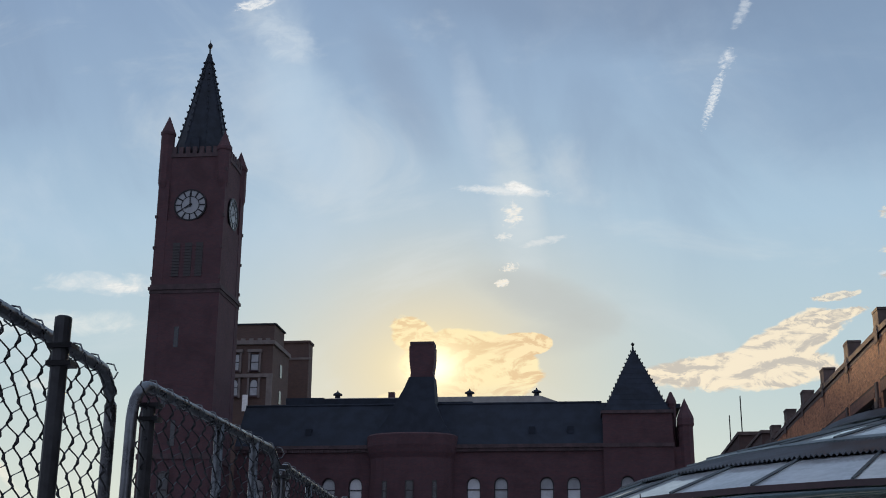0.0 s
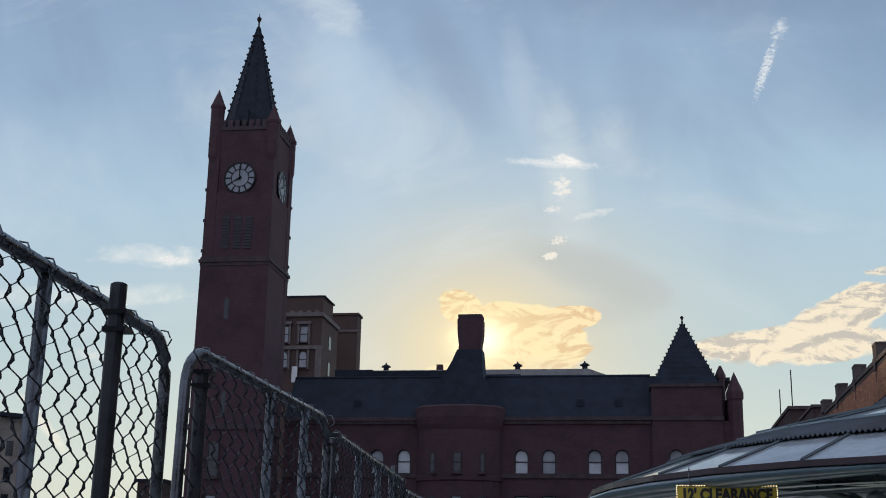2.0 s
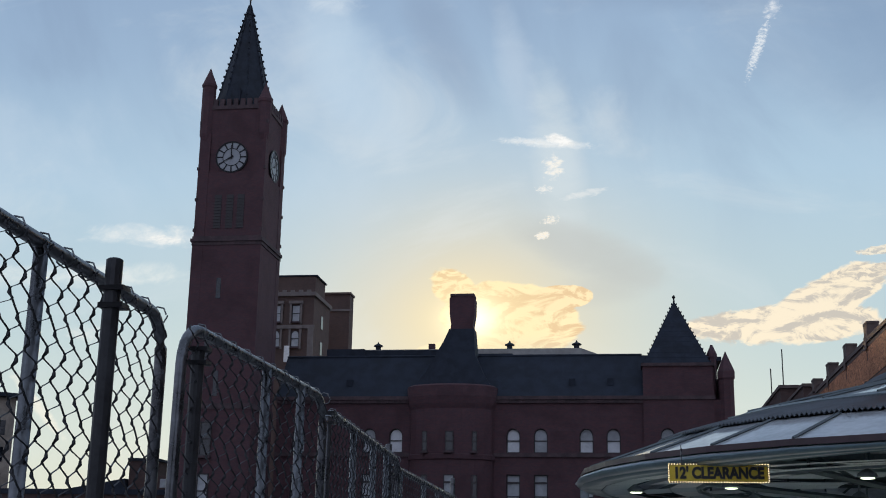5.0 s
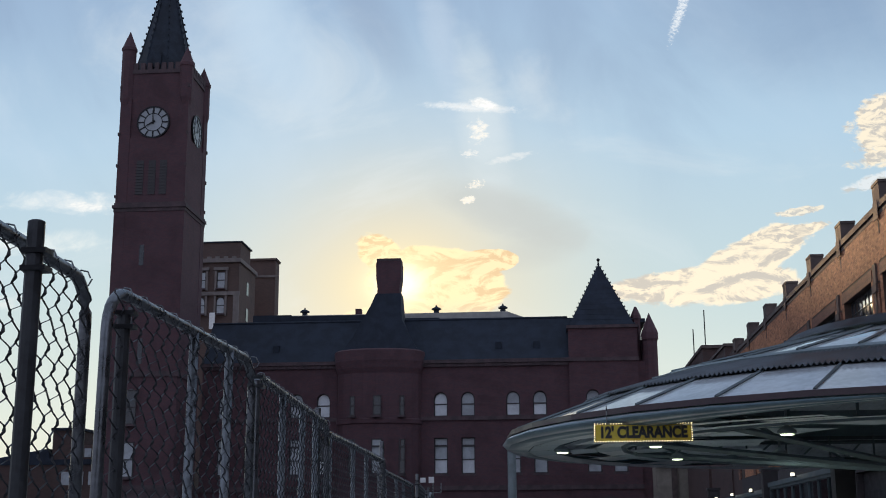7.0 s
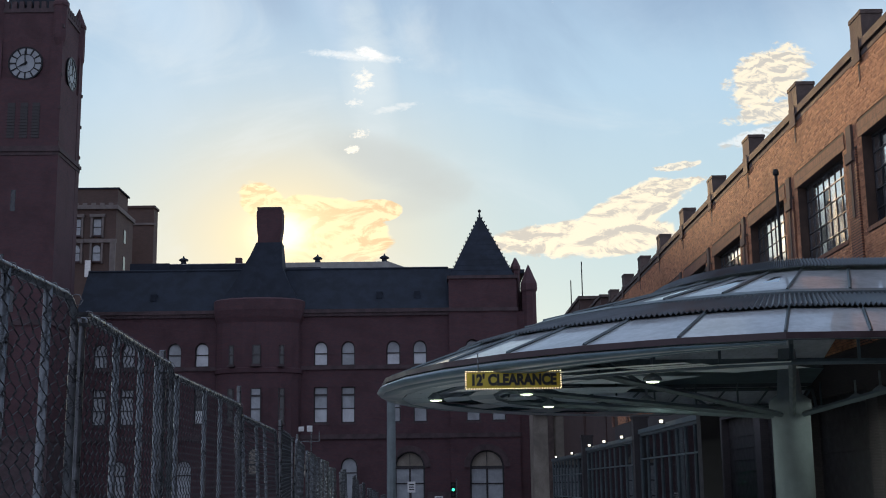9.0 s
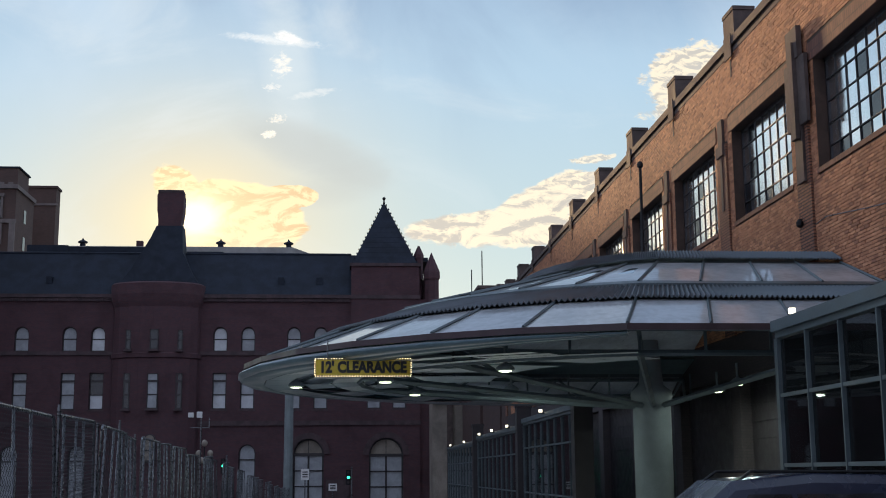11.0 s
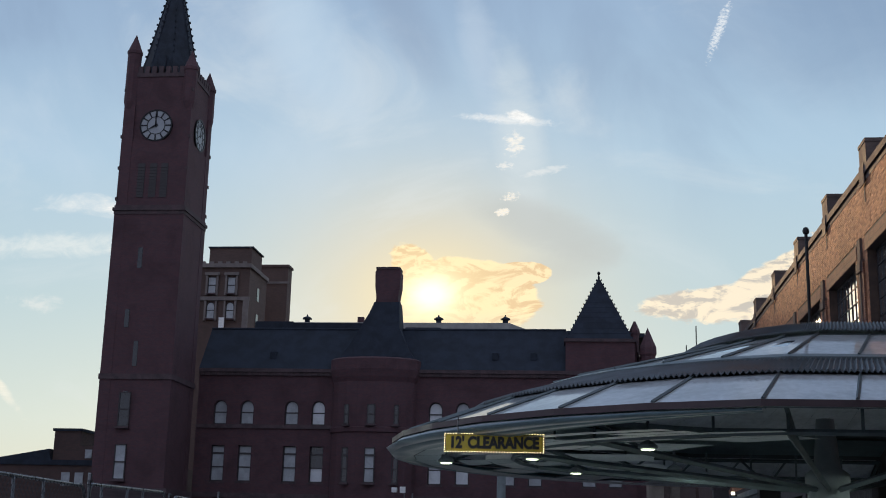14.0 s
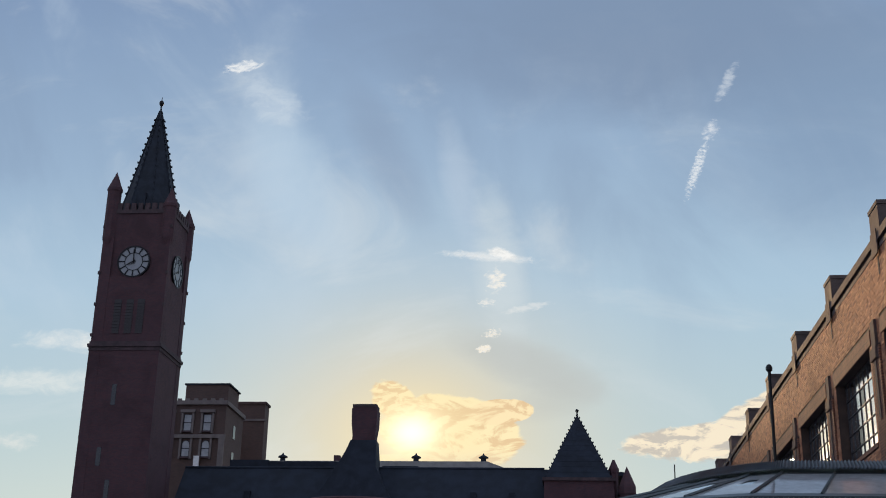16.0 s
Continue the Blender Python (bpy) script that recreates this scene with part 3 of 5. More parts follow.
def sash_window(x, z0, z1, spring, y, parent, half=0.66, pane=BLIND, transom=False, lower=None, mid=0.5):
    """A sash window set back in its opening: dark frame, meeting rail and two panes."""
    bm = bmesh.new()
    box(bm, x - half, x - half + 0.09, y, y + 0.14, z0, z1 if not spring else spring)
    box(bm, x + half - 0.09, x + half, y, y + 0.14, z0, z1 if not spring else spring)
    box(bm, x - half, x + half, y - 0.02, y + 0.14, z0, z0 + 0.1)
    zm = z0 + (z1 - z0) * mid
    box(bm, x - half, x + half, y - 0.02, y + 0.12, zm - 0.055, zm + 0.055)
    if transom:
        zt = z1 - (z1 - z0) * 0.2
        box(bm, x - half, x + half, y - 0.04, y + 0.12, zt - 0.16, zt + 0.02)
    if spring:
        inner = arch_points(x - half + 0.1, x + half - 0.1, spring, z1 - 0.1)
        outer = arch_points(x - half, x + half, spring, z1)
        for (a, b), (c, d) in zip(zip(outer, inner), zip(outer[1:], inner[1:])):
            prism(bm, [a, b, d, c], y, y + 0.14)
    else:
        box(bm, x - half, x + half, y, y + 0.14, z1 - 0.09, z1)
    win = part("window", bm, SASH, parent)
    part("pane", boxes((x - half + 0.02, x + half - 0.02, y + 0.07, y + 0.1, z0 + 0.03, zm)), lower or pane, win)
    if spring:
        bm = bmesh.new()
        prism(bm, [(x - half + 0.03, zm)] + arch_points(x - half + 0.03, x + half - 0.03, spring, z1 - 0.03) + [(x + half - 0.03, zm)], y + 0.08, y + 0.11)
        part("pane", bm, pane, win)
    else:
        part("pane", boxes((x - half + 0.02, x + half - 0.02, y + 0.08, y + 0.11, zm, z1 - 0.03)), pane, win)
    part("sill", boxes((x - half - 0.12, x + half + 0.12, y - 0.36, y + 0.02, z0 - 0.18, z0 - 0.004)), GRANITE, win)
    return win


for i, x in enumerate(UP):
    sash_window(x, 13.35, 15.7, 15.0, FY + 0.3, station, pane=BLIND if i in (3, 4) else BLIND_DIM, lower=BLIND_DIM if i in (0, 1, 2, 5) else BLIND)
    sash_window(x, 7.86, 11.3, 0, FY + 0.3, station, half=0.65, pane=DARK_PANE if i == 3 else BLIND_DIM, lower=BLIND if i in (3, 4, 5) else BLIND_DIM, transom=True, mid=0.4)
for x in TUR:
    sash_window(x, 13.35, 15.7, 15.0, FY - 0.1, station, pane=BLIND_DIM)
    sash_window(x, 7.86, 11.3, 0, FY - 0.1, station, half=0.65, pane=BLIND_DIM, transom=True, mid=0.4)


def portal(x0, x1, z0, spring, top, y, parent):
    """A tall arched opening with a fan light, transom and three lights below."""
    bm = bmesh.new()
    outer, inner = arch_points(x0, x1, spring, top, 14), arch_points(x0 + 0.16, x1 - 0.16, spring, top - 0.16, 14)
    for (a, b), (c, d) in zip(zip(outer, inner), zip(outer[1:], inner[1:])):
        prism(bm, [a, b, d, c], y, y + 0.2)
    c = (x0 + x1) / 2
    for a, b in ((x0, x0 + 0.16), (x1 - 0.16, x1), (c - 0.09, c + 0.09)):
        box(bm, a, b, y, y + 0.2, z0, spring)
    box(bm, x0, x1, y - 0.04, y + 0.2, spring - 0.18, spring + 0.1)
    for z in (spring - 1.55, spring - 3.0):
        box(bm, x0, x1, y, y + 0.16, z - 0.06, z + 0.06)
    box(bm, c - 0.03, c + 0.03, y, y + 0.1, spring + 0.1, top - 0.1)
    win = part("arched_window", bm, SASH, parent)
    fan = bmesh.new()
    prism(fan, arch_points(x0 + 0.1, x1 - 0.1, spring + 0.1, top - 0.1, 12), y + 0.1, y + 0.13)
    part("fan_light", fan, PLASTER, win)
    for a, b in ((x0 + 0.16, c - 0.09), (c + 0.09, x1 - 0.16)):
        for za, zb in ((z0, spring - 3.06), (spring - 2.94, spring - 1.61), (spring - 1.49, spring - 0.18)):
            part("pane", boxes((a, b, y + 0.09, y + 0.12, za, zb)), BLIND_DIM, win)
    big = arch_points(x0 - 0.55, x1 + 0.55, spring, top + 0.55, 14)
    for i, ((a, b), (c2, d)) in enumerate(zip(zip(big, outer), zip(big[1:], outer[1:]))):
        part("voussoir", prism(bmesh.new(), [a, b, d, c2], y - 0.5 - 0.03 * (i % 2), y - 0.31), GRANITE, win)


portal(-3.48, -0.6, -1.0, 3.6, 5.06, FY + 0.3, station)
portal(3.66, 6.92, -1.0, 3.5, 5.1, FY - 0.1, station)
for a, b, t in ((-8.62, -7.02, 4.56), (-30.6, -29.0, 4.5), (-24.4, -22.8, 4.5)):
    sash_window((a + b) / 2, -1.0, t, 3.72, FY + 0.3, station, half=0.78, pane=BLIND_DIM, transom=False, mid=0.74)

# turret roof, corner turrets and finials
TX, TY, TH = 5.15, FY + 2.6, 3.1
bm = bmesh.new()
courses = []
for k in range(12):
    for f, lip in ((k / 12, 0.018), ((k + 1) / 12 - 0.001, 0.0)):
        h = TH * (1 - f) + 0.02 + lip * (1 - f)
        z = 21.9 + (28.6 - 21.9) * f
        courses.append([bm.verts.new((TX + sx * h, TY + sy * h, z)) for sx, sy in ((-1, -1), (1, -1), (1, 1), (-1, 1))])
for va, vb in zip(courses, courses[1:]):
    for i in range(4):
        bm.faces.new((va[i], va[(i + 1) % 4], vb[(i + 1) % 4], vb[i]))
bm.faces.new(courses[-1])
turret = part("turret_roof", bm, SLATE, station)
for sx in (-1, 1):
    for k in range(15):
        a = k / 15
        h = TH * (1 - a)
        z = 21.9 + 6.7 * a
        part("crocket", lathe([(0.02, z), (0.09, z + 0.1), (0.02, z + 0.22)], TX + sx * (h + 0.03), TY - h, 5), SLATE, turret)
part("finial", lathe([(0.12, 28.5), (0.06, 28.8), (0.17, 28.98), (0.17, 29.08), (0.03, 29.2)], TX, TY, 8), IRON, turret)
part("turret_cornice", boxes((1.75, 8.65, FY - 0.65, FY + 5.7, 21.6, 21.9)), GRANITE, station)
for za, zb in ((18.4, 18.75), (12.9, 13.3), (6.3, 6.7)):
    part("turret_band", boxes((1.8, 8.6, FY - 0.58, FY - 0.46, za, zb)), GRANITE, station)
part("turret_body", boxes((1.95, 8.45, FY + 0.75, FY + 5.6, 18.5, 21.6)), STATION_BRICK, station)
part("corner_turret", lathe([(0.35, 9.5), (0.78, 11.2), (0.74, 11.3), (0.74, 20.3), (0.86, 20.5), (0.86, 21.1), (0.8, 21.3), (0.02, 23.1)], 9.75, FY + 0.3, 8, 0.39), STATION_BRICK, station)
part("small_pinnacle", lathe([(0.42, 17.5), (0.42, 22.5), (0.5, 22.7), (0.5, 23.0), (0.1, 23.9)], 8.55, FY + 1.2, 6), STATION_BRICK, station)
part("end_gable", boxes((9.0, 9.5, FY + 1.0, FY + 5.0, 18.4, 20.6)), STATION_BRICK, station)

# rounded central bay with its steep roof and chimney
BX = -16.55


def bay_ring(r, depth):
    return [(BX + r * math.cos(math.pi + math.pi * k / 10), FY + depth * math.sin(math.pi + math.pi * k / 10)) for k in range(11)]


def bay_band(rows):
    bm = bmesh.new()
    rings = [[bm.verts.new((x, y, z)) for x, y in bay_ring(r, d)] for r, d, z in rows]
    for a, b in zip(rings, rings[1:]):
        for i in range(10):
            bm.faces.new((a[i], a[i + 1], b[i + 1], b[i]))
    bm.faces.new(rings[-1])
    bm.faces.new(rings[0][::-1])
    return bm


bay = part("bay", bay_band([(4.1, 2.3, -1.5), (4.1, 2.3, 12.5), (4.25, 2.45, 12.6), (4.25, 2.45, 13.0), (4.1, 2.3, 13.1), (4.1, 2.3, 17.4), (4.3, 2.5, 17.9), (4.45, 2.65, 18.6), (4.45, 2.65, 19.6), (4.2, 2.4, 19.75)]), STATION_BRICK, station)
bm = bmesh.new()
prof = [(-20.3, -12.7, 19.75, 2.6), (-19.3, -13.6, 21.2, 2.2), (-18.35, -14.45, 23.1, 1.7), (-17.6, -14.55, 24.6, 1.3), (-17.15, -14.62, 25.8, 1.0)]
rings = [[bm.verts.new((x, FY + 2.3 + sy * h, z)) for x, sy in ((xa, -1), (xb, -1), (xb, 1), (xa, 1))] for xa, xb, z, h in prof]
for a, b in zip(rings, rings[1:]):
    for i in range(4):
        bm.faces.new((a[i], a[(i + 1) % 4], b[(i + 1) % 4], b[i]))
part("bay_roof", bm, SLATE, bay)
bm = bmesh.new()
for x0, x1, z0, z1 in ((-17.05, -14.65, 22.5, 25.6),):
    box(bm, x0, x1, FY + 1.4, FY + 3.2, z0, z1)
prism(bm, [(-17.05, 25.6), (-17.0, 26.3), (-17.14, 27.4), (-17.18, 28.9), (-17.05, 29.15), (-14.72, 29.15), (-14.6, 28.9), (-14.62, 27.4), (-14.8, 26.2), (-14.66, 25.6)], FY + 1.4, FY + 3.2)
part("chimney", bm, STATION_BRICK, station, "broad flared dark brick chimney")
part("chimney_cap", boxes((-17.1, -14.68, FY + 1.35, FY + 3.25, 29.15, 29.42)), GRANITE, station)
for k, (x, half) in enumerate(((-18.9, 0.3), (-16.45, 0.5), (-14.1, 0.3))):
    yb = FY - 2.3 * math.sqrt(max(0, 1 - ((x - BX) / 4.1) ** 2)) - 0.12
    sash_window(x, 7.8, 11.1, 0, yb, bay, half=half, pane=BLIND_DIM if k == 1 else DARK_PANE, transom=True, mid=0.4)
    sash_window(x, 13.3, 15.2, 0, yb, bay, half=half * 0.8, pane=DARK_PANE, mid=0.5)
sash_window(-16.55, 3.0, 5.5, 4.9, FY - 2.42, bay, half=0.55, pane=PLASTER, mid=0.4)

# ---- train hall roof behind ----
hall = thing("train_hall", (-16, 138, -1.5), "low pale metal hip roof behind the station ridge", "building")
bm = bmesh.new()
prism(bm, [(-29.2, 22.0), (-29.2, 26.75), (-4.6, 26.75), (-2.6, 26.0), (1.0, 23.2), (1.0, 22.0)], 0, 18)
for v in bm.verts:
    v.co.y += 138
part("roof", bm, ROOF_METAL, hall)
part("front_parapet", boxes((-29.4, -18, 137.6, 137.95, 24.5, 26.6), (-33.6, -29.2, 137.5, 142, 22, 26.75), (-16.2, -12.2, 136.9, 137.5, 24.6, 26.0)), SLATE, hall)
part("walls", boxes((-33.5, 0.8, 138.1, 155.9, -1.5, 22)), STATION_BRICK, hall)
for x in (-27.83, -12.66, -5.1):
    v = part("roof_ventilator", lathe([(0.32, 26.7), (0.3, 27.15), (0.56, 27.2), (0.52, 27.35), (0.12, 27.55), (0.05, 27.75)], x, 138.6, 8), SLATE, hall)
part("flue", boxes((-21.9, -21.2, 138.1, 138.8, 26.6, 27.4), (-19.9, -19.3, 138.1, 138.8, 26.6, 27.6)), STATION_BRICK, hall)

# ---- clock tower ----
CX, CY = -37.78, 115.45
tower = thing("clock_tower", (CX, CY, -1.5), "tall dark red brick clock tower with slate spire", "tower")
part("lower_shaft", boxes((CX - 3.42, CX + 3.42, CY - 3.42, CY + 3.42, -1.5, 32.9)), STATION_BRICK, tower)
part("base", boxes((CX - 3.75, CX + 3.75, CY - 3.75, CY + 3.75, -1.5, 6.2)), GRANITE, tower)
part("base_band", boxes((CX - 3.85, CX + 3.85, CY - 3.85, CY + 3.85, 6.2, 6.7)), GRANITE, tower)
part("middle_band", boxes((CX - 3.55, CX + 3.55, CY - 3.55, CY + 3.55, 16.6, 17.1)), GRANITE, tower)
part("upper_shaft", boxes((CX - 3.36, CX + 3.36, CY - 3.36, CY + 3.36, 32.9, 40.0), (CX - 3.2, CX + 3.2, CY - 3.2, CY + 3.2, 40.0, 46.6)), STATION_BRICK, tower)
part("corbel_band", boxes((CX - 3.5, CX + 3.5, CY - 3.5, CY + 3.5, 32.5, 32.85), (CX - 3.62, CX + 3.62, CY - 3.62, CY + 3.62, 32.85, 33.15), (CX - 3.48, CX + 3.48, CY - 3.48, CY + 3.48, 33.15, 33.4)), GRANITE, tower)
for sx in (-1, 1):
    for sy in (-1, 1):
        part("buttress", boxes(*[(CX + sx * 2.9 - 0.55, CX + sx * 2.9 + 0.55, CY + sy * 2.9 - 0.55, CY + sy * 2.9 + 0.55, -1.5, 32.5), (CX + sx * 2.85 - 0.55, CX + sx * 2.85 + 0.55, CY + sy * 2.85 - 0.55, CY + sy * 2.85 + 0.55, 33.4, 44.0)]), STATION_BRICK, tower)
        top = 51.2 if (sx, sy) == (-1, -1) else 49.4
        r = 0.68
        px, py = CX + sx * 2.95, CY + sy * 2.95
        pin = part("pinnacle", lathe([(0.3, 42.5), (r, 44.0), (r, top - 2.2), (r + 0.08, top - 2.1), (r + 0.08, top - 1.8), (r, top - 1.7), (0.02, top)], px, py, 8, 0.39), STATION_BRICK, tower)
        for z in (33.9, 37.0, 40.2, 45.0):
            part("gargoyle", boxes((CX + sx * 3.38 - 0.12, CX + sx * 3.38 + 0.12, CY + sy * 3.38 - 0.12, CY + sy * 3.38 + 0.12, z, z + 0.3)), GRANITE, pin)
bm = boxes((CX - 3.3, CX + 3.3, CY - 3.3, CY + 3.3, 46.6, 47.0))
for k in range(7):
    for a, b in ((0, 1), (1, 0)):
        for s in (-1, 1):
            c = -2.1 + k * 0.7
            x, y = (CX + c, CY + s * 3.1) if a == 0 else (CX + s * 3.1, CY + c)
            box(bm, x - 0.22, x + 0.22, y - 0.2, y + 0.2, 47.0, 47.7)
part("parapet", bm, GRANITE, tower)
SX = CX - 0.2
spire = part("spire", lathe([(3.0, 47.0), (2.75, 48.4), (2.5, 49.3), (0.12, 59.4)], SX, CY, 8, math.pi / 8), SPIRE_SLATE, tower)
for k in range(8):
    a = math.pi / 8 + k * math.tau / 8
    bm = tube(bmesh.new(), [(SX + r * math.cos(a), CY + r * math.sin(a), z) for r, z in ((2.77, 48.4), (2.52, 49.3), (0.14, 59.4))], 0.07, 6)
    for i in range(13):
        z = 49.6 + i * 0.72
        r = 2.52 - 2.38 * (z - 49.3) / 10.1
        x, y = SX + (r + 0.09) * math.cos(a), CY + (r + 0.09) * math.sin(a)
        box(bm, x - 0.08, x + 0.08, y - 0.08, y + 0.08, z, z + 0.18)
    part("hip_roll", bm, SPIRE_SLATE, spire)
part("finial", lathe([(0.2, 59.2), (0.09, 59.6), (0.09, 60.0), (0.24, 60.25), (0.26, 60.4), (0.2, 60.55), (0.05, 60.7), (0.02, 61.1)], SX, CY, 8), IRON, spire)
for s in ((0, -1), (1, 0)):
    x, y = SX + s[0] * 2.45, CY + s[1] * 2.45
    bm = boxes((x - 0.45, x + 0.45, y - 0.5, y + 0.5, 47.4, 49.0))
    part("dormer", bm, SPIRE_SLATE, spire)


def clock(parent, m):
    """A white clock with twelve panes, iron ring and two hands at five minutes to eight."""
    def placed(bm):
        bm.transform(m)
        return bm
    ring = bmesh.new()
    n = 48
    for r0, r1, y0, y1 in ((1.5, 1.64, -0.12, 0.05), (0.86, 0.93, -0.08, 0.05)):
        for k in range(n):
            a, b = k * math.tau / n, (k + 1) * math.tau / n
            prism(ring, [(r0 * math.cos(a), r0 * math.sin(a)), (r1 * math.cos(a), r1 * math.sin(a)), (r1 * math.cos(b), r1 * math.sin(b)), (r0 * math.cos(b), r0 * math.sin(b))], y0, y1)
    for k in range(12):
        a = k * math.tau / 12
        c, s = math.cos(a), math.sin(a)
        prism(ring, [(0.9 * c - 0.06 * s, 0.9 * s + 0.06 * c), (0.9 * c + 0.06 * s, 0.9 * s - 0.06 * c), (1.54 * c + 0.08 * s, 1.54 * s - 0.08 * c), (1.54 * c - 0.08 * s, 1.54 * s + 0.08 * c)], -0.08, 0.05)
    face = bmesh.new()
    prism(face, [(1.52 * math.cos(k * math.tau / n), 1.52 * math.sin(k * math.tau / n)) for k in range(n)], -0.04, 0.08)
    dial = part("clock_dial", placed(face), CLOCK_FACE, parent, "white round clock dial with dark bars")
    part("dial_frame", placed(ring), IRON, dial)
    for deg, size, wd in ((-4, 1.25, 0.07), (-118, 0.85, 0.11)):
        a = radians(90 - deg)
        c, s = math.cos(a), math.sin(a)
        hand = bmesh.new()
        prism(hand, [(-0.2 * c - wd * s, -0.2 * s + wd * c), (-0.2 * c + wd * s, -0.2 * s - wd * c), (size * c + 0.02 * s, size * s - 0.02 * c), (size * c - 0.02 * s, size * s + 0.02 * c)], -0.16, -0.11)
        part("pointer", placed(hand), IRON, dial)


clock(tower, Matrix.Translation((CX - 0.05, CY - 3.29, 41.5)))
clock(tower, Matrix.Translation((CX + 3.29, CY, 41.5)) @ Matrix.Rotation(radians(90), 4, "Z"))
for x, z0, z1 in ((-38.9, 34.2, 37.6), (-37.7, 34.2, 37.6), (-36.6, 34.2, 37.6)):
    part("louvre_slot", boxes((x - 0.35, x + 0.35, CY - 3.40, CY - 3.364, z0, z1), *[(x - 0.35, x + 0.35, CY - 3.46, CY - 3.401, z0 + 0.3 * k, z0 + 0.3 * k + 0.08) for k in range(11)]), SASH, tower)
for x, z0, z1 in ((-38.3, 27.2, 29.2), (-39.1, 21.5, 23.2), (-38.0, 17.8, 20.2), (-38.6, 12.0, 15.5)):
    part("slit_window", boxes((x - 0.22, x + 0.22, CY - 3.46, CY - 3.424, z0, z1)), DARK_PANE, tower)
sash_window(-38.6, 12.2, 15.4, 0, CY - 3.56, tower, half=0.55, pane=DARK_PANE)
sash_window(-38.6, 7.4, 10.6, 0, CY - 3.56, tower, half=0.55, pane=BLIND_DIM)

# ---- office block behind the station ----
office = thing("office_block", (-50, 182, -1.5), "brown brick office block with pale stone window trim", "building")
OY = 176.6
part("main_wall", boxes((-63, -45.5, OY, OY + 10, -1.5, 42.2)), OFFICE_BRICK, office)
part("penthouse", boxes((-51.9, -45.45, OY + 0.2, OY + 6.2, 42.2, 45.0)), OFFICE_BRICK, office)
part("cornice", boxes((-63.2, -45.2, OY - 0.5, OY + 10.2, 41.9, 42.5)), PALE_STONE, office)
part("sill_course", boxes((-63.1, -45.3, OY - 0.35, OY - 0.01, 36.95, 37.5)), PALE_STONE, office)
part("corner_pier", boxes((-46.2, -45.4, OY - 0.4, OY - 0.015, 20, 36.94)), PALE_STONE, office)
for k in range(2, 16):
    part("crest_block", boxes((-65.5 + k * 1.26, -64.9 + k * 1.26, OY - 0.3, OY, 42.5, 42.85)), PALE_STONE, office)
wing = part("side_wing", boxes((-53, -44.2, 194.8, 197.5, -1.5, 46.2)), OFFICE_BRICK, office)
part("wing_coping", boxes((-53, -44.0, 194.5, 197.7, 46.2, 46.55)), OFFICE_BRICK, wing)
part("wing_band", boxes((-53, -43.9, 194.6, 194.79, 43.4, 43.75)), PALE_STONE, wing)
part("roof_coping", boxes((-52.1, -45.2, OY, OY + 6.4, 45.0, 45.2)), SLATE, office)
for x in (-54.05, -51.1, -48.15):
    for z0, sp in ((38.0, 0), (34.2, 36.0)):
        wn = sash_window(x, z0, z0 + 2.5, sp, OY - 0.18, office, half=0.62, pane=BLIND_DIM)
        part("surround", boxes((x - 0.95, x - 0.66, OY - 0.4, OY - 0.02, z0 - 0.3, z0 + 2.7), (x + 0.66, x + 0.95, OY - 0.4, OY - 0.02, z0 - 0.3, z0 + 2.7), (x - 1.1, x + 1.1, OY - 0.5, OY - 0.02, z0 + 2.72, z0 + 3.15)), PALE_STONE, wn)
for z in (37.8, 33.8):
    part("side_window", boxes((-45.49, -45.42, 181, 182.2, z, z + 2)), DARK_PANE, office)
part("hung_cloth", boxes((-49.6, -48.8, OY - 0.7, OY - 0.42, 31.9, 34.3)), WHITE_PAINT, office)

# ---- far blocks to the south-west ----
hotel = thing("far_hotel", (-80.6, 150, -1.5), "distant brown brick block with sunlit side in pale colour and overhanging roof slab", "building")
H_TURN = Matrix.Translation((-80.6, 150, 0)) @ Matrix.Rotation(radians(-44), 4, "Z")


def turned(bm):
    """Corner of the block at its own origin, long front to -x, short side coloured as sunlit to +y."""
    bm.transform(H_TURN)
    return bm


part("wall", turned(boxes((-36, -0.5, 0, 3, -1.5, 22.9))), FAR_BRICK, hotel)
# sunlight on the short side is put into the colour with beige
part("pale_side", turned(boxes((-0.5, 0, -0.1, 3, -1.5, 23.3))), PLASTER, hotel)
part("roof_slab", turned(boxes((-37, 1.0, -0.9, 4, 23.3, 23.8), (-36, -0.51, 0.2, 2.8, 22.901, 23.3))), SLATE, hotel)
for i in range(11):
    for j in range(6):
        x, z = -4.2 - i * 2.9, 1.4 + j * 3.4
        wn = part("window", turned(boxes((x - 0.55, x + 0.55, -0.09, -0.01, z, z + 1.5))), SASH, hotel)
        part("pane", turned(boxes((x - 0.48, x - 0.03, -0.12, -0.092, z + 0.07, z + 1.43), (x + 0.03, x + 0.48, -0.12, -0.092, z + 0.07, z + 1.43))), BLIND_DIM if rnd.random() < 0.15 else DARK_PANE, wn)
for j in range(6):
    part("side_window", turned(boxes((0.004, 0.06, 1.0, 1.9, 1.4 + j * 3.4, 3.3 + j * 3.4))), DARK_PANE, hotel)
shed = thing("low_roofed_block", (-56, 145, -1.5), "low dark brick block with stepped rooftop", "building")
part("wall", boxes((-75, -45, 140, 160, -1.5, 10.8), (-57.7, -54.5, 141, 146, 10.8, 14.3), (-54.5, -48, 141, 150, 10.8, 12.6)), FAR_BRICK, shed)
bm = bmesh.new()
prism(bm, [(-75, 10.8), (-66, 10.8), (-58, 12.2), (-57.7, 10.8)], 140.5, 158)
part("roof", bm, SLATE, shed)
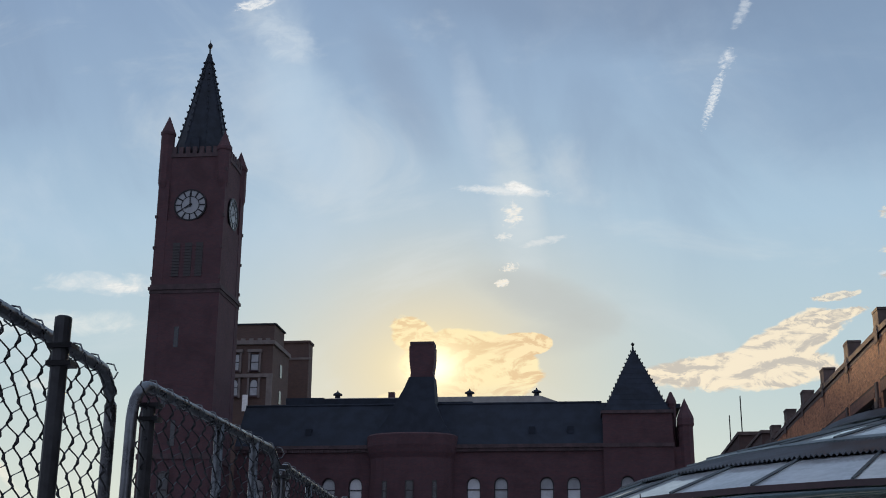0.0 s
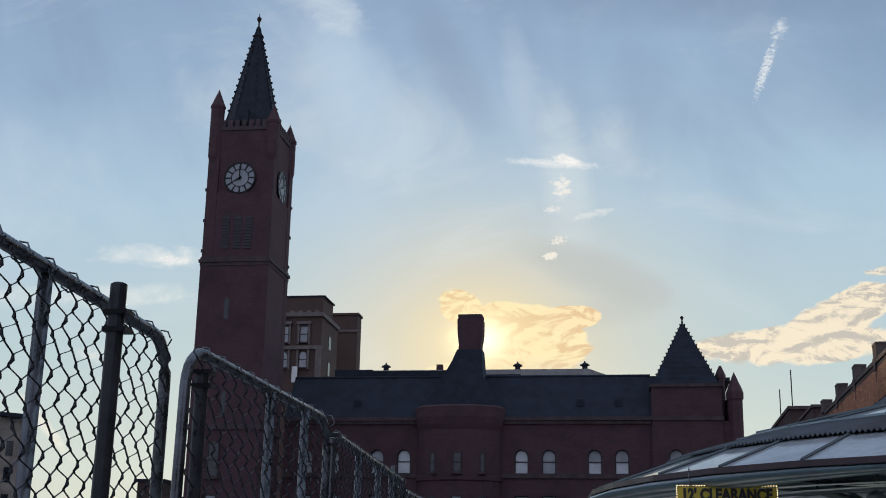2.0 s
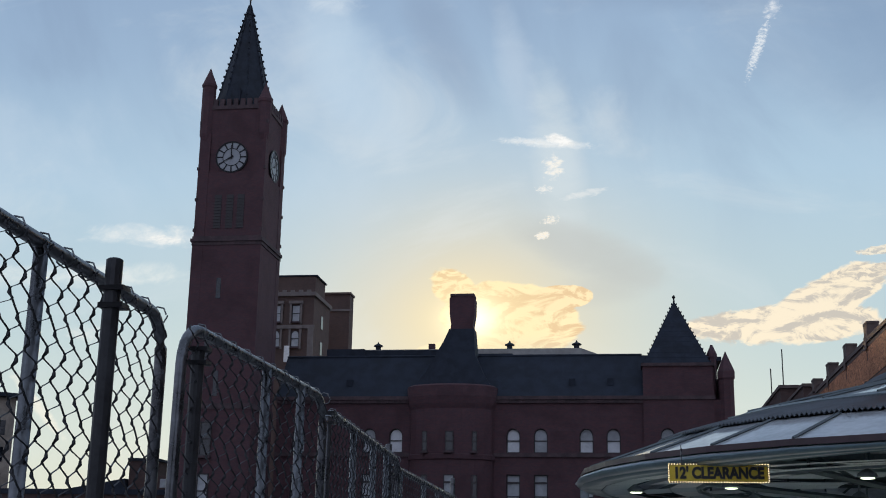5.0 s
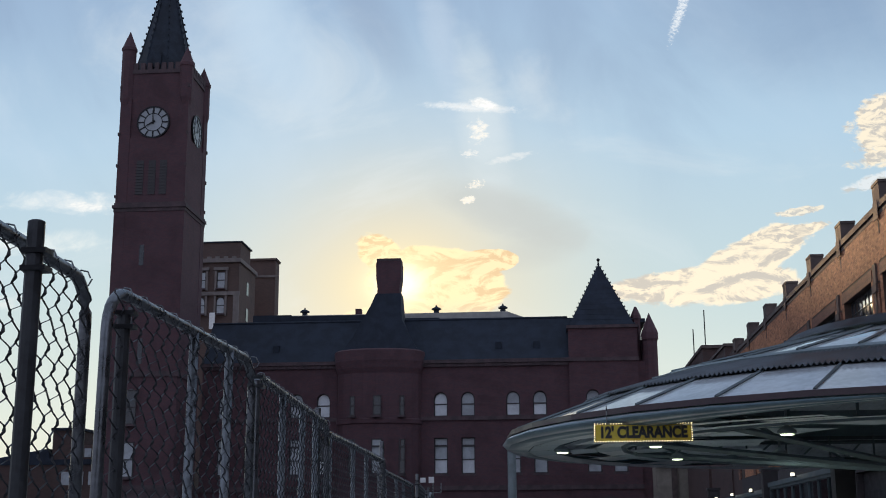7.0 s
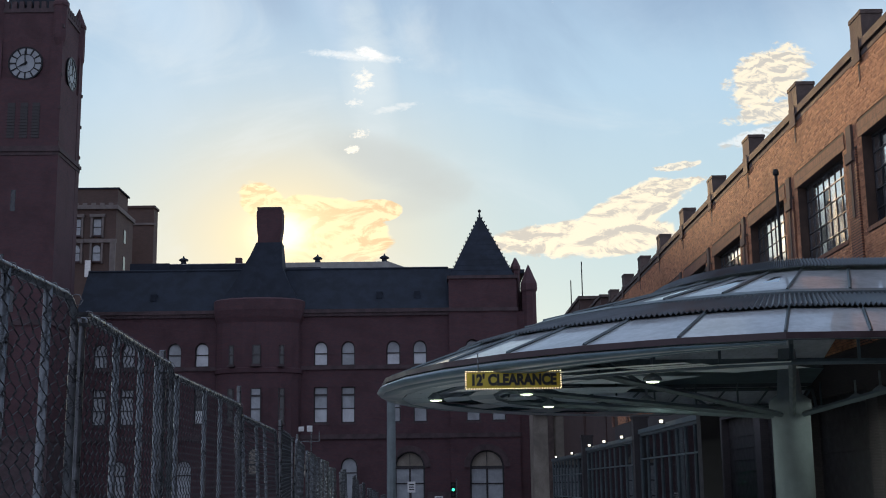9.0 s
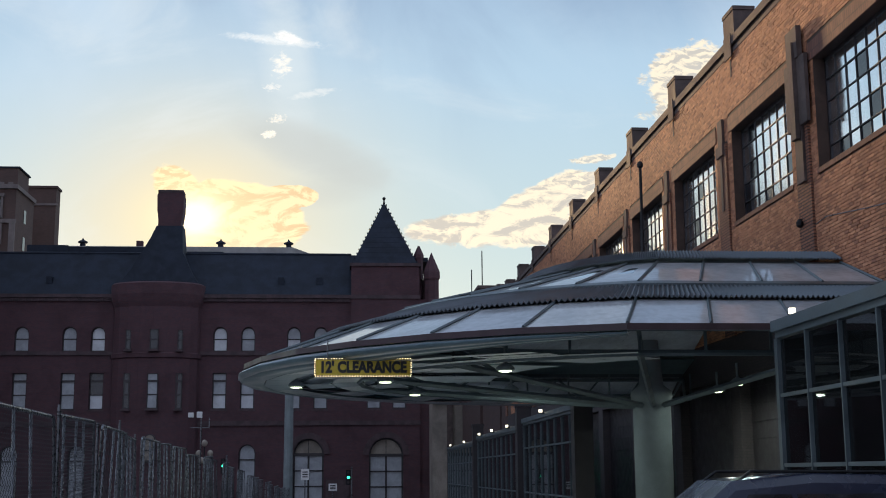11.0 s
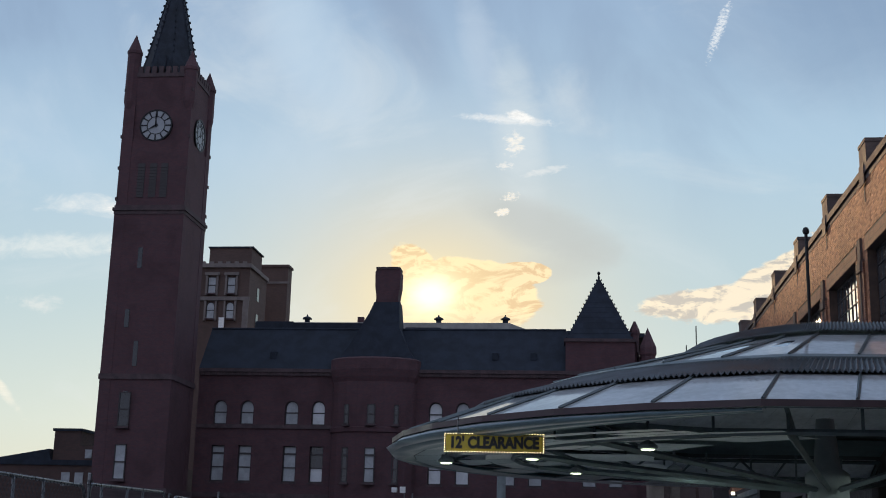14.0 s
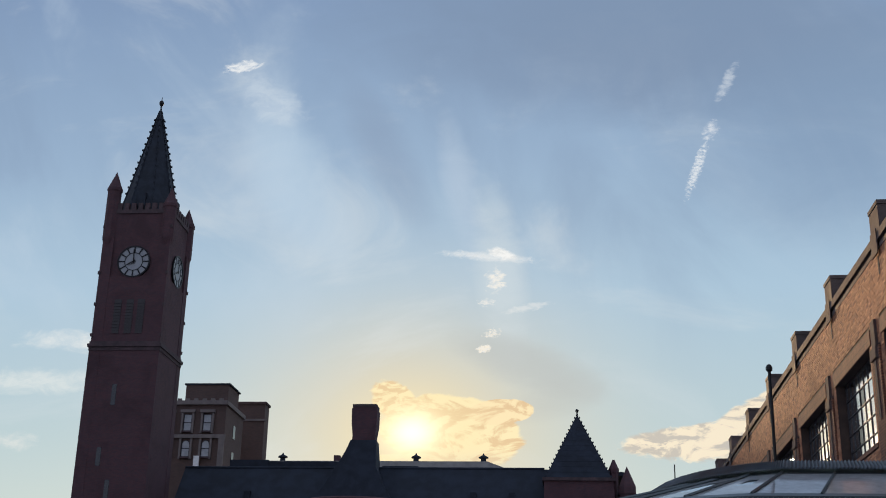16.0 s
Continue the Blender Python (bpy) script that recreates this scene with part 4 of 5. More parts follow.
part("coping", boxes((-57.9, -54.3, 140.8, 146.2, 14.3, 14.6), (-75.2, -44.8, 139.8, 139.99, 10.3, 10.9)), SLATE, shed)
for i in range(6):
    part("window", boxes((-56 + i * 1.6, -55 + i * 1.6, 139.9, 139.98, 8.0, 9.5)), BLIND_DIM, shed)
for i in range(4):
    part("window", boxes((-53.8 + i * 1.4, -53 + i * 1.4, 140.9, 140.98, 11.2, 12.2)), BLIND_DIM, shed)

# ---- brick warehouse along the drive ----
WX = 12.03
market = thing("brick_warehouse", (16, 40, 0), "long orange-brown brick warehouse with steel factory windows", "building")
BAY = 6.03
bays = [(28.1 + BAY * k, 28.1 + BAY * k + 4.4) for k in range(-5, 9)]


def pierced_side(x0, x1, ya, yb, z0, z1, holes):
    bm = pierced(ya, yb, z0, z1, x0, x1, holes)
    for v in bm.verts:
        v.co = Vector((v.co.y, v.co.x, v.co.z))
    return bm


holes = [(a, b, 8.45, 11.0, 0) for a, b in bays]
wall = part("wall", pierced_side(WX, WX + 0.55, -8, 80, 5.4, 13.3, holes), MORTAR, market)
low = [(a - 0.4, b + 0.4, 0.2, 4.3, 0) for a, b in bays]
# ground floor coloured dark for the shade behind the canopy column
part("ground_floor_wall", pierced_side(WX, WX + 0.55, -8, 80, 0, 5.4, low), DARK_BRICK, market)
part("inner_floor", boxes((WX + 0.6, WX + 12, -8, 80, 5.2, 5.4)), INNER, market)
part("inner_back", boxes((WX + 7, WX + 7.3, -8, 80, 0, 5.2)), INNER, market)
part("roof_deck", boxes((WX + 0.55, WX + 20, -8, 80, 12.3, 12.6)), SLATE, market)
part("far_sides", boxes((WX + 19.5, WX + 20, -8, 80, 0, 12.3), (WX + 0.55, WX + 19.5, -8, -7.5, 0, 12.3), (WX + 0.55, WX + 19.5, 79.5, 80, 0, 12.3)), MARKET_BRICK, market)
part("coping", boxes((WX - 0.07, WX + 0.6, -8, 80, 13.3, 13.52), (WX - 0.03, WX - 0.003, -8, 80, 13.08, 13.2)), STONE, market)
for k in range(-6, 9):
    y = 32.25 + 6.1 * k
    blk = part("parapet_block", boxes((WX - 0.03, WX + 0.55, y - 0.46, y + 0.46, 13.524, 14.22), (WX - 0.05, WX + 0.57, y - 0.49, y + 0.49, 14.22, 14.33), (WX - 0.1, WX - 0.072, y - 0.3, y + 0.3, 12.95, 13.6), (WX - 0.03, WX - 0.004, y - 0.05, y + 0.05, 12.45, 12.94)), STONE, market)
for i, (a, b) in enumerate(bays):
    part("lintel_course", boxes((WX - 0.035, WX - 0.003, a - 0.25, b + 0.25, 11.0, 11.42)), MARKET_TRIM, market)
    part("window_sill", boxes((WX - 0.04, WX + 0.4, a - 0.05, b + 0.05, 8.33, 8.447)), MARKET_TRIM, market)
    # shallow brick pier with a stone cap between the bays
    yc = b + (BAY - 4.4) / 2
    part("pier", boxes((WX - 0.07, WX - 0.004, yc - 0.42, yc + 0.42, 5.4, 10.75)), MARKET_BRICK, market)
    part("pier_cap", boxes((WX - 0.09, WX - 0.005, yc - 0.2, yc + 0.2, 10.752, 11.5), (WX - 0.14, WX - 0.005, yc - 0.3, yc + 0.3, 10.45, 10.748), (WX - 0.095, WX - 0.073, yc - 0.09, yc + 0.09, 8.9, 10.44)), STONE, market)
    win = part("factory_window", boxes((WX + 0.26, WX + 0.34, a, a + 0.06, 8.45, 11.0), (WX + 0.26, WX + 0.34, b - 0.06, b, 8.45, 11.0), (WX + 0.26, WX + 0.34, a, b, 8.45, 8.52), (WX + 0.26, WX + 0.34, a, b, 10.93, 11.0)), SASH, market)
    NC, NR = 8, 5
    for j in range(1, NC):
        y = a + 4.4 * j / NC
        part("glazing_bar", boxes((WX + 0.265, WX + 0.32, y - 0.011, y + 0.011, 8.52, 10.93)), SASH, win)
    for j in range(1, NR):
        z = 8.45 + 2.55 * j / NR
        part("glazing_bar", boxes((WX + 0.262, WX + 0.323, a + 0.06, b - 0.06, z - 0.012, z + 0.012)), SASH, win)
    for j in range(NC):
        for q in range(NR):
            clear = rnd.random() < (0.94 if q > 1 else 0.72)
            tilt = (rnd.random() - 0.5) * 0.012
            ya, yb = a + 4.4 * j / NC + 0.012, a + 4.4 * (j + 1) / NC - 0.012
            za, zb = 8.45 + 2.55 * q / NR + 0.014, 8.45 + 2.55 * (q + 1) / NR - 0.014
            bm = boxes((WX + 0.29, WX + 0.297, ya, yb, za, zb))
            for v in bm.verts:
                v.co.x += tilt * (v.co.y - ya)
            part("pane", bm, FACTORY_GLASS if clear else DARK_PANE, win)
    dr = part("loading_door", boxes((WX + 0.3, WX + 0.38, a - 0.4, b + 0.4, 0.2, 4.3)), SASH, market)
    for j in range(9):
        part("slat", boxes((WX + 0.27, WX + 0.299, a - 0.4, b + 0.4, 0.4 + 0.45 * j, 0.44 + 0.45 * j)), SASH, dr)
# tall stepped stone ornament on one pier
orn = part("pier_ornament", boxes((WX - 0.16, WX - 0.075, 26.62, 27.9, 9.6, 11.2), (WX - 0.2, WX - 0.075, 26.9, 27.6, 11.2, 11.95), (WX - 0.14, WX - 0.075, 27.05, 27.5, 8.3, 9.6), (WX - 0.26, WX - 0.161, 27.1, 27.4, 9.3, 11.6)), STONE, market, "stepped stone pier ornament")
part("conduit", tube(bmesh.new(), [(WX - 0.02, 27.4, 7.2), (WX - 0.02, 26.2, 7.3), (WX - 0.02, 24.2, 7.05), (WX - 0.02, 21, 6.7)], 0.012, 6), STEEL, market)
fl = part("wall_lamp", lathe([(0.03, 7.3), (0.08, 7.34), (0.09, 7.42), (0.03, 7.5)], WX - 0.14, 27.5, 8), IRON, market)
part("lamp_arm", boxes((WX - 0.16, WX - 0.004, 27.48, 27.52, 7.48, 7.51)), IRON, fl)

# stepped block beyond the warehouse with masts
annex = thing("stepped_annex", (16, 95, -1.5), "dark stepped building end beyond the warehouse", "building")
part("wall", boxes((12.1, 30, 86, 104, -1.5, 14.6), (11.9, 30, 97, 112, -1.5, 16.1), (12.2, 30, 80.2, 86, -1.5, 13.9)), FAR_BRICK, annex)
part("coping", boxes((11.8, 30, 96.8, 112, 16.1, 16.35), (12.0, 30, 85.8, 96.79, 14.6, 14.8)), STONE, annex)
for x, y, z0, z1 in ((12.35, 98.5, 16.35, 19.4), (11.95, 103, 16.35, 18.6)):
    tagged(part("roof_mast", tube(bmesh.new(), [(x, y, z0), (x, y, z1)], 0.045, 6), IRON), "thin dark metal mast on a rooftop", "mast", "rooftop masts")
pale = thing("low_pale_block", (16, 116, -1.5), "low stained beige wall beyond the canopy", "building")
part("wall", boxes((9.3, 30, 113.5, 118, -1.5, 8.2)), PLASTER, pale)
part("pilaster", boxes(*[(10.6 + 2.4 * k, 11.1 + 2.4 * k, 113.2, 113.49, -1.5, 8.0) for k in range(8)]), STONE, pale)
part("band", boxes((9.3, 30, 113.1, 113.48, 8.0, 8.5)), STONE, pale)

# ---- round glass canopy over the drive ----
KX, KY, K0 = 9.03, 30.3, radians(16.5)
canopy = thing("drive_canopy", (KX, KY, 0), "round tiered glass and corrugated metal canopy over a drive", "canopy")
ARC = [K0 + (math.pi - 2 * K0) * k / 14 for k in range(15)]


def squash(r):
    """The round end is a little flatter than a half circle."""
    return 0.98 if r > 9 else 0.945 if r > 6 else 0.70


def plan(r, fine=1):
    """Points of the canopy's outline at radius r: the straight front, the round end, the straight back."""
    pts = []
    fy = KY - r * math.cos(K0)
    vx = KX - r * math.sin(K0) * squash(r)
    steps = 4 * fine
    for k in range(steps):
        pts.append((12.0 + (vx - 12.0) * k / steps, fy))
    n = 14 * fine
    for k in range(n + 1):
        a = K0 + (math.pi - 2 * K0) * k / n
        if fine > 1:
            seg, part_of = divmod(k, fine)
            a0, a1 = ARC[min(seg, 14)], ARC[min(seg + 1, 14)]
            f = part_of / fine
            x = (1 - f) * math.sin(a0) + f * math.sin(a1)
            y = (1 - f) * math.cos(a0) + f * math.cos(a1)
            pts.append((KX - r * x * squash(r), KY - r * y))
        else:
            pts.append((KX - r * math.sin(a) * squash(r), KY - r * math.cos(a)))
    for k in range(1, steps + 1):
        pts.append((vx + (12.0 - vx) * k / steps, 2 * KY - fy))
    return pts


def band(r0, z0, r1, z1, thick, wave=0.0):
    """A sloping ring of roof with some thickness, corrugated across its run if wave is given."""
    fine = 28 if wave else 1
    a, b = plan(r0, fine), plan(r1, fine)
    bm = bmesh.new()
    rows = []
    for i, (p, q) in enumerate(zip(a, b)):
        h = wave * (1 if i % 2 else -1)
        rows.append([bm.verts.new((*p, z0 + h)), bm.verts.new((*q, z1 + h)), bm.verts.new((*q, z1 + h - thick)), bm.verts.new((*p, z0 + h - thick))])
    for r, s in zip(rows, rows[1:]):
        for k in range(4):
            bm.faces.new((r[k], r[(k + 1) % 4], s[(k + 1) % 4], s[k]))
    return bm


R_EAVE, R_LOW, R_MID, R_CAP = 10.1, 8.45, 7.1, 4.3
part("fascia", band(R_EAVE + 0.04, 4.27, R_EAVE - 0.1, 4.29, 0.11), FASCIA, canopy, "dark maroon fascia")
part("gutter", band(R_EAVE - 0.11, 4.24, R_EAVE - 0.32, 4.24, 0.05), CANOPY_METAL, canopy)
part("lower_curb", band(R_LOW + 0.12, 4.86, R_LOW - 0.1, 4.95, 0.16), CANOPY_METAL, canopy)
part("lower_corrugated_roof", band(R_LOW + 0.22, 4.93, R_MID, 5.36, 0.02, 0.03), CORRUGATED, canopy, "corrugated grey metal ring")
part("upper_curb", band(R_MID + 0.1, 5.38, R_MID - 0.12, 5.46, 0.2), CANOPY_METAL, canopy)
part("cap_deck", band(R_CAP + 0.2, 6.46, 0.4, 6.6, 0.03), CANOPY_METAL, canopy)
part("cap_roof", band(R_CAP + 0.75, 6.24, R_CAP + 0.21, 6.47, 0.02, 0.022), CORRUGATED, canopy, "corrugated metal cap")
part("cap_curb", band(R_CAP + 0.66, 6.15, R_CAP + 0.42, 6.2, 0.09), CANOPY_METAL, canopy)
for r0, z0, r1, z1 in ((R_EAVE - 0.1, 4.28, R_LOW + 0.12, 4.88), (R_MID - 0.08, 5.43, R_CAP + 0.6, 6.16)):
    a, b = plan(r0), plan(r1)
    for (p, q), (s, t) in zip(zip(a, b), zip(a[1:], b[1:])):
        bm = bmesh.new()
        top = [bm.verts.new((x, y, z)) for (x, y), z in ((p, z0), (s, z0), (t, z1), (q, z1))]
        under = [bm.verts.new((v.co.x, v.co.y, v.co.z - 0.012)) for v in top]
        bm.faces.new(top)
        bm.faces.new(under[::-1])
        for k in range(4):
            bm.faces.new((top[k], under[k], under[(k + 1) % 4], top[(k + 1) % 4]))
        pane = part("pane", bm, CANOPY_GLASS, canopy)
        pane.visible_shadow = False
    for p, q in zip(a, b):
        bm = tube(bmesh.new(), [(*p, z0 + 0.02), (*q, z1 + 0.02)], 0.032, 4)
        part("rib", bm, CANOPY_METAL, canopy)
# steelwork below: ring beams, rafters, diagonal struts
for r, z, d in ((R_EAVE - 0.4, 4.22, 0.04), (R_LOW, 4.62, 0.06), (7.6, 4.0, 0.06)):
    part("ring_beam", tube(bmesh.new(), [(*p, z) for p in plan(r)], d, 6), CANOPY_METAL, canopy)
part("upper_soffit", band(R_LOW + 0.02, 4.78, R_MID, 5.14, 0.02), SOFFIT, canopy, "pale grey-green soffit")
# rounded glazed lip under the eave and the flat sheet ceiling inside it, with narrow slots
for ra, za, rb, zb in ((R_EAVE + 0.0, 4.15, R_EAVE + 0.16, 4.06), (R_EAVE + 0.16, 4.06, R_EAVE + 0.05, 3.95), (R_EAVE + 0.05, 3.95, R_EAVE - 0.45, 3.91)):
    a, b = plan(ra), plan(rb)
    bm = bmesh.new()
    rows = []
    for i, (p, q, e) in enumerate(zip(a, b, plan(R_EAVE - 0.05))):
        # the lip dies away towards the wall
        f = max(0.0, min(1.0, (min(i, len(a) - 1 - i) - 3) / 4))
        ring = [(e[0] + (x - e[0]) * f, e[1] + (y - e[1]) * f, 4.155 + (z - 4.155) * f) for (x, y), z in ((p, za), (q, zb))]
        if f > 0:
            rows.append([bm.verts.new(ring[0]), bm.verts.new(ring[1]), bm.verts.new((*ring[1][:2], ring[1][2] - 0.012)), bm.verts.new((*ring[0][:2], ring[0][2] - 0.012))])
    for r, t in zip(rows, rows[1:]):
        for k in range(4):
            bm.faces.new((r[k], r[(k + 1) % 4], t[(k + 1) % 4], t[k]))
    part("eave_lip", bm, SOFFIT, canopy, "curved grey-green glazed lip", True)
RINGS = [(R_EAVE - 0.46, 3.90), (9.0, 3.93), (8.3, 3.96), (7.5, 4.0), (6.6, 4.03), (5.6, 4.06)]
for ring_no, ((ra, za), (rb, zb)) in enumerate(zip(RINGS, RINGS[1:])):
    a, b = plan(ra - 0.02), plan(rb + 0.02)
    for k in range(4, len(a) - 4):
        if (ring_no == 4 and k % 3 == 0) or (ring_no in (1, 3) and k % 2 == ring_no // 2) or (ring_no == 0 and k < 5):
            continue
        (p, q), (s0, t0) = (a[k], b[k]), (a[k + 1], b[k + 1])
        f0, f1 = 0.012, 0.988
        bm = bmesh.new()
        quad = [(p[0] + (s0[0] - p[0]) * f0, p[1] + (s0[1] - p[1]) * f0, za), (p[0] + (s0[0] - p[0]) * f1, p[1] + (s0[1] - p[1]) * f1, za),
                (q[0] + (t0[0] - q[0]) * f1, q[1] + (t0[1] - q[1]) * f1, zb), (q[0] + (t0[0] - q[0]) * f0, q[1] + (t0[1] - q[1]) * f0, zb)]
        bm.faces.new([bm.verts.new(v) for v in quad])
        bmesh.ops.solidify(bm, geom=bm.faces[:], thickness=0.012)
        part("ceiling_sheet", bm, SOFFIT, canopy)
for i, (p, q, c) in enumerate(zip(plan(R_EAVE - 0.35), plan(R_LOW), plan(7.6))):
    part("rafter", tube(bmesh.new(), [(*p, 4.2), (*q, 4.66)], 0.04, 4), CANOPY_METAL, canopy)
    part("hanger_post", tube(bmesh.new(), [(*c, 4.0), (*c, 4.75)], 0.035, 4), CANOPY_METAL, canopy)
    if i % 3 == 1:
        part("brace", tube(bmesh.new(), [(*c, 4.0), (KX + (c[0] - KX) * 0.07, KY + (c[1] - KY) * 0.07, 3.4)], 0.07, 4), CANOPY_METAL, canopy)
        part("strut", tube(bmesh.new(), [(*q, 4.62), (KX + (c[0] - KX) * 0.8, KY + (c[1] - KY) * 0.8, 3.88)], 0.045, 4), CANOPY_METAL, canopy)
part("column", lathe([(0.46, 0), (0.46, 3.5), (0.5, 3.55), (0.5, 3.75), (0.3, 3.9), (0.2, 5.0)], KX - 0.05, KY, 20), CONCRETE, canopy, "thick round grey-painted column", True)
mast = thing("canopy_mast", (8.33, 27.95, 6.5), "slim dark mast with a ball tip on the canopy", "mast")
part("pole", tube(bmesh.new(), [(8.33, 27.95, 6.45), (8.33, 27.95, 8.78)], 0.035, 8), IRON, mast)
part("ball", lathe([(0.02, 8.76), (0.07, 8.8), (0.075, 8.86), (0.05, 8.92), (0.01, 8.94)], 8.33, 27.95, 8), IRON, mast)

# lamps that hang below the canopy
for x, y in ((4.67, 24.6), (2.4, 27.6), (5.6, 30.8), (0.4, 29.2), (10.6, 28.6), (10.9, 31.2), (3.3, 32.2)):
    lp = thing("canopy_lamp", (x, y, 3.77), "round hanging canopy lamp with glowing lens", "lamp", "canopy lamps")
    part("housing", lathe([(0.14, 3.80), (0.19, 3.82), (0.18, 3.87), (0.1, 3.93), (0.03, 3.97), (0.03, 4.3)], x, y, 12), CONCRETE, lp)
    light = new("lamp_light", bpy.data.lights.new("lamp_light", "AREA"))
    light.data.shape, light.data.size, light.data.energy, light.data.color = "DISK", 0.3, 42.0, (0.86, 1.0, 0.94)
    light.matrix_world = pose(x, y, 3.76)
    part("lens", lathe([(0.06, 3.77), (0.125, 3.78), (0.135, 3.798)], x, y, 12), TUBE, lp)

# ---- hanging clearance sign ----
SYY = 23.65
sign = thing("clearance_sign", (1.86, SYY, 3.62), "yellow clearance sign with black letters and bulb border", "sign")
part("board", boxes((0.985, 2.745, SYY, SYY + 0.06, 3.645, 3.935)), YELLOW, sign)
txt = bpy.data.curves.new("lettering", "FONT")
txt.body, txt.size, txt.align_x, txt.align_y, txt.extrude, txt.offset = "12' CLEARANCE", 0.262, "CENTER", "CENTER", 0.004, 0.014
tob = new("lettering", txt)
me = bpy.data.meshes.new_from_object(tob.evaluated_get(bpy.context.evaluated_depsgraph_get()))
bpy.data.objects.remove(tob)
me.materials.clear()
me.materials.append(BLACK_PAINT)
wid = max(v.co.x for v in me.vertices) - min(v.co.x for v in me.vertices)
me.transform(Matrix.Translation((1.865, SYY - 0.006, 3.785)) @ Matrix.Rotation(radians(90), 4, "X") @ Matrix.Diagonal((1.60 / wid, 1.08, 1.0, 1)))
part("lettering", me, BLACK_PAINT, sign)
bulb = mesh_of(lathe([(0.003, -0.01), (0.0105, 0.0), (0.003, 0.01)], 0, 0, 6), "bulb", BULB)
frame_bm = boxes((0.95, 2.78, SYY - 0.012, SYY + 0.07, 3.612, 3.642), (0.95, 2.78, SYY - 0.012, SYY + 0.07, 3.938, 3.968), (0.95, 0.982, SYY - 0.012, SYY + 0.07, 3.642, 3.938), (2.748, 2.78, SYY - 0.012, SYY + 0.07, 3.642, 3.938))
fr = part("bulb_frame", frame_bm, SASH, sign)
spots = [(0.975 + 1.78 * k / 36, z) for k in range(37) for z in (3.627, 3.953)] + [(x, 3.66 + 0.26 * k / 6) for k in range(7) for x in (0.966, 2.764)]
for x, z in spots:
    if rnd.random() < 0.93:
        b = new("bulb", bulb)
        b.parent = fr
        b.matrix_parent_inverse = parent_world(fr).inverted()
        b.location = (x, SYY - 0.02, z)
for x in (1.2, 2.5):
    part("hanger", tube(bmesh.new(), [(x, SYY + 0.03, 3.96), (x, SYY + 0.03, 4.3)], 0.012, 6), STEEL, sign)

# ---- glazed screens ----


def screen(name, x, y0, y1, top, bays_n, label, rails, lamps=0, posts=False):
    """A metal-framed glass wall along the drive."""
    s = thing(name, (x, (y0 + y1) / 2, 0), label, "glass wall")
    part("head_beam", boxes((x - 0.14, x + 0.5, y0, y1, top - 0.02, top + 0.16), (x - 0.07, x + 0.07, y0, y1, top - 0.12, top - 0.021)), CANOPY_METAL, s)
    step = (y1 - y0) / bays_n
    for k in range(bays_n + 1):
        y = y0 + k * step
        wdt = 0.07 if k in (0, bays_n) else 0.02
        part("mullion", boxes((x - 0.07, x + 0.07, y - wdt, y + wdt, 0, top - 0.121)), CANOPY_METAL, s)
    for z in rails:
        part("rail", boxes((x - 0.055, x + 0.055, y0, y1, z - 0.03, z + 0.03)), CANOPY_METAL, s)
    zs = [0.1] + rails + [top - 0.12]
    for k in range(bays_n):
        for za, zb in zip(zs, zs[1:]):
            part("pane", boxes((x - 0.006, x + 0.006, y0 + k * step + 0.02, y0 + (k + 1) * step - 0.02, za + 0.03, zb - 0.03)), WALL_GLASS, s)
    for k in range(lamps):
        y = y0 + (k + 0.5) * (y1 - y0) / lamps
        lm = part("lamp_arm", boxes((x - 0.3, x - 0.141, y - 0.03, y + 0.03, top + 0.1, top + 0.15)), IRON, s)
        part("lamp_head", boxes((x - 0.34, x - 0.22, y - 0.06, y + 0.06, top + 0.151, top + 0.26)), FLOOD, lm)
    return s


near = screen("glass_screen", 8.62, 8.3, 20.1, 4.08, 9, "grey-green metal framed dark glass wall", [0.9, 1.92, 3.03])
fl = thing("flood_lamp", (8.7, 19.6, 4.24), "small bright flood lamp on the screen head", "lamp")
part("bracket", boxes((8.62, 8.7, 19.55, 19.65, 4.24, 4.36)), IRON, fl)
part("lamp_head", boxes((8.6, 8.69, 19.47, 19.56, 4.3, 4.39)), FLOOD, fl)
screen("glass_screen", 9.0, 40.0, 52.5, 3.85, 8, "dark glass wall in a pale metal frame", [1.0, 2.8], 1)
screen("glass_screen", 9.0, 53.2, 71.0, 3.65, 10, "dark glass wall in a pale metal frame", [1.0, 2.6], 3)
screen("glass_screen", 9.0, 71.8, 92.0, 3.45, 10, "dark glass wall in a pale metal frame", [1.0, 2.4], 2)
for y, top in ((39.6, 4.0), (52.85, 4.5), (71.4, 4.4)):
    tagged(part("screen_post", boxes((8.7, 9.3, y - 0.3, y + 0.3, -1.4, top), (8.65, 9.35, y - 0.34, y + 0.34, top, top + 0.12)), SASH), "dark metal-clad post between glass walls", "post", "screen posts")
# glowing bars imitate the traffic light's reflection in the glass; no sign hangs here
exit_sign = thing("exit_sign", (9.6, 62, 2.0), "glowing green bars standing in for a traffic light reflected in the glass", "sign")
part("reflection_bar", boxes(*[(9.4 + 0.14 * k, 9.5 + 0.14 * k, 61.9, 62, 1.75, 1.9) for k in range(6)]), GREEN_LAMP, exit_sign)
part("case", boxes((9.3, 10.3, 62.01, 62.1, 1.65, 2.0)), SASH, exit_sign)

# ---- chain-link fence ----


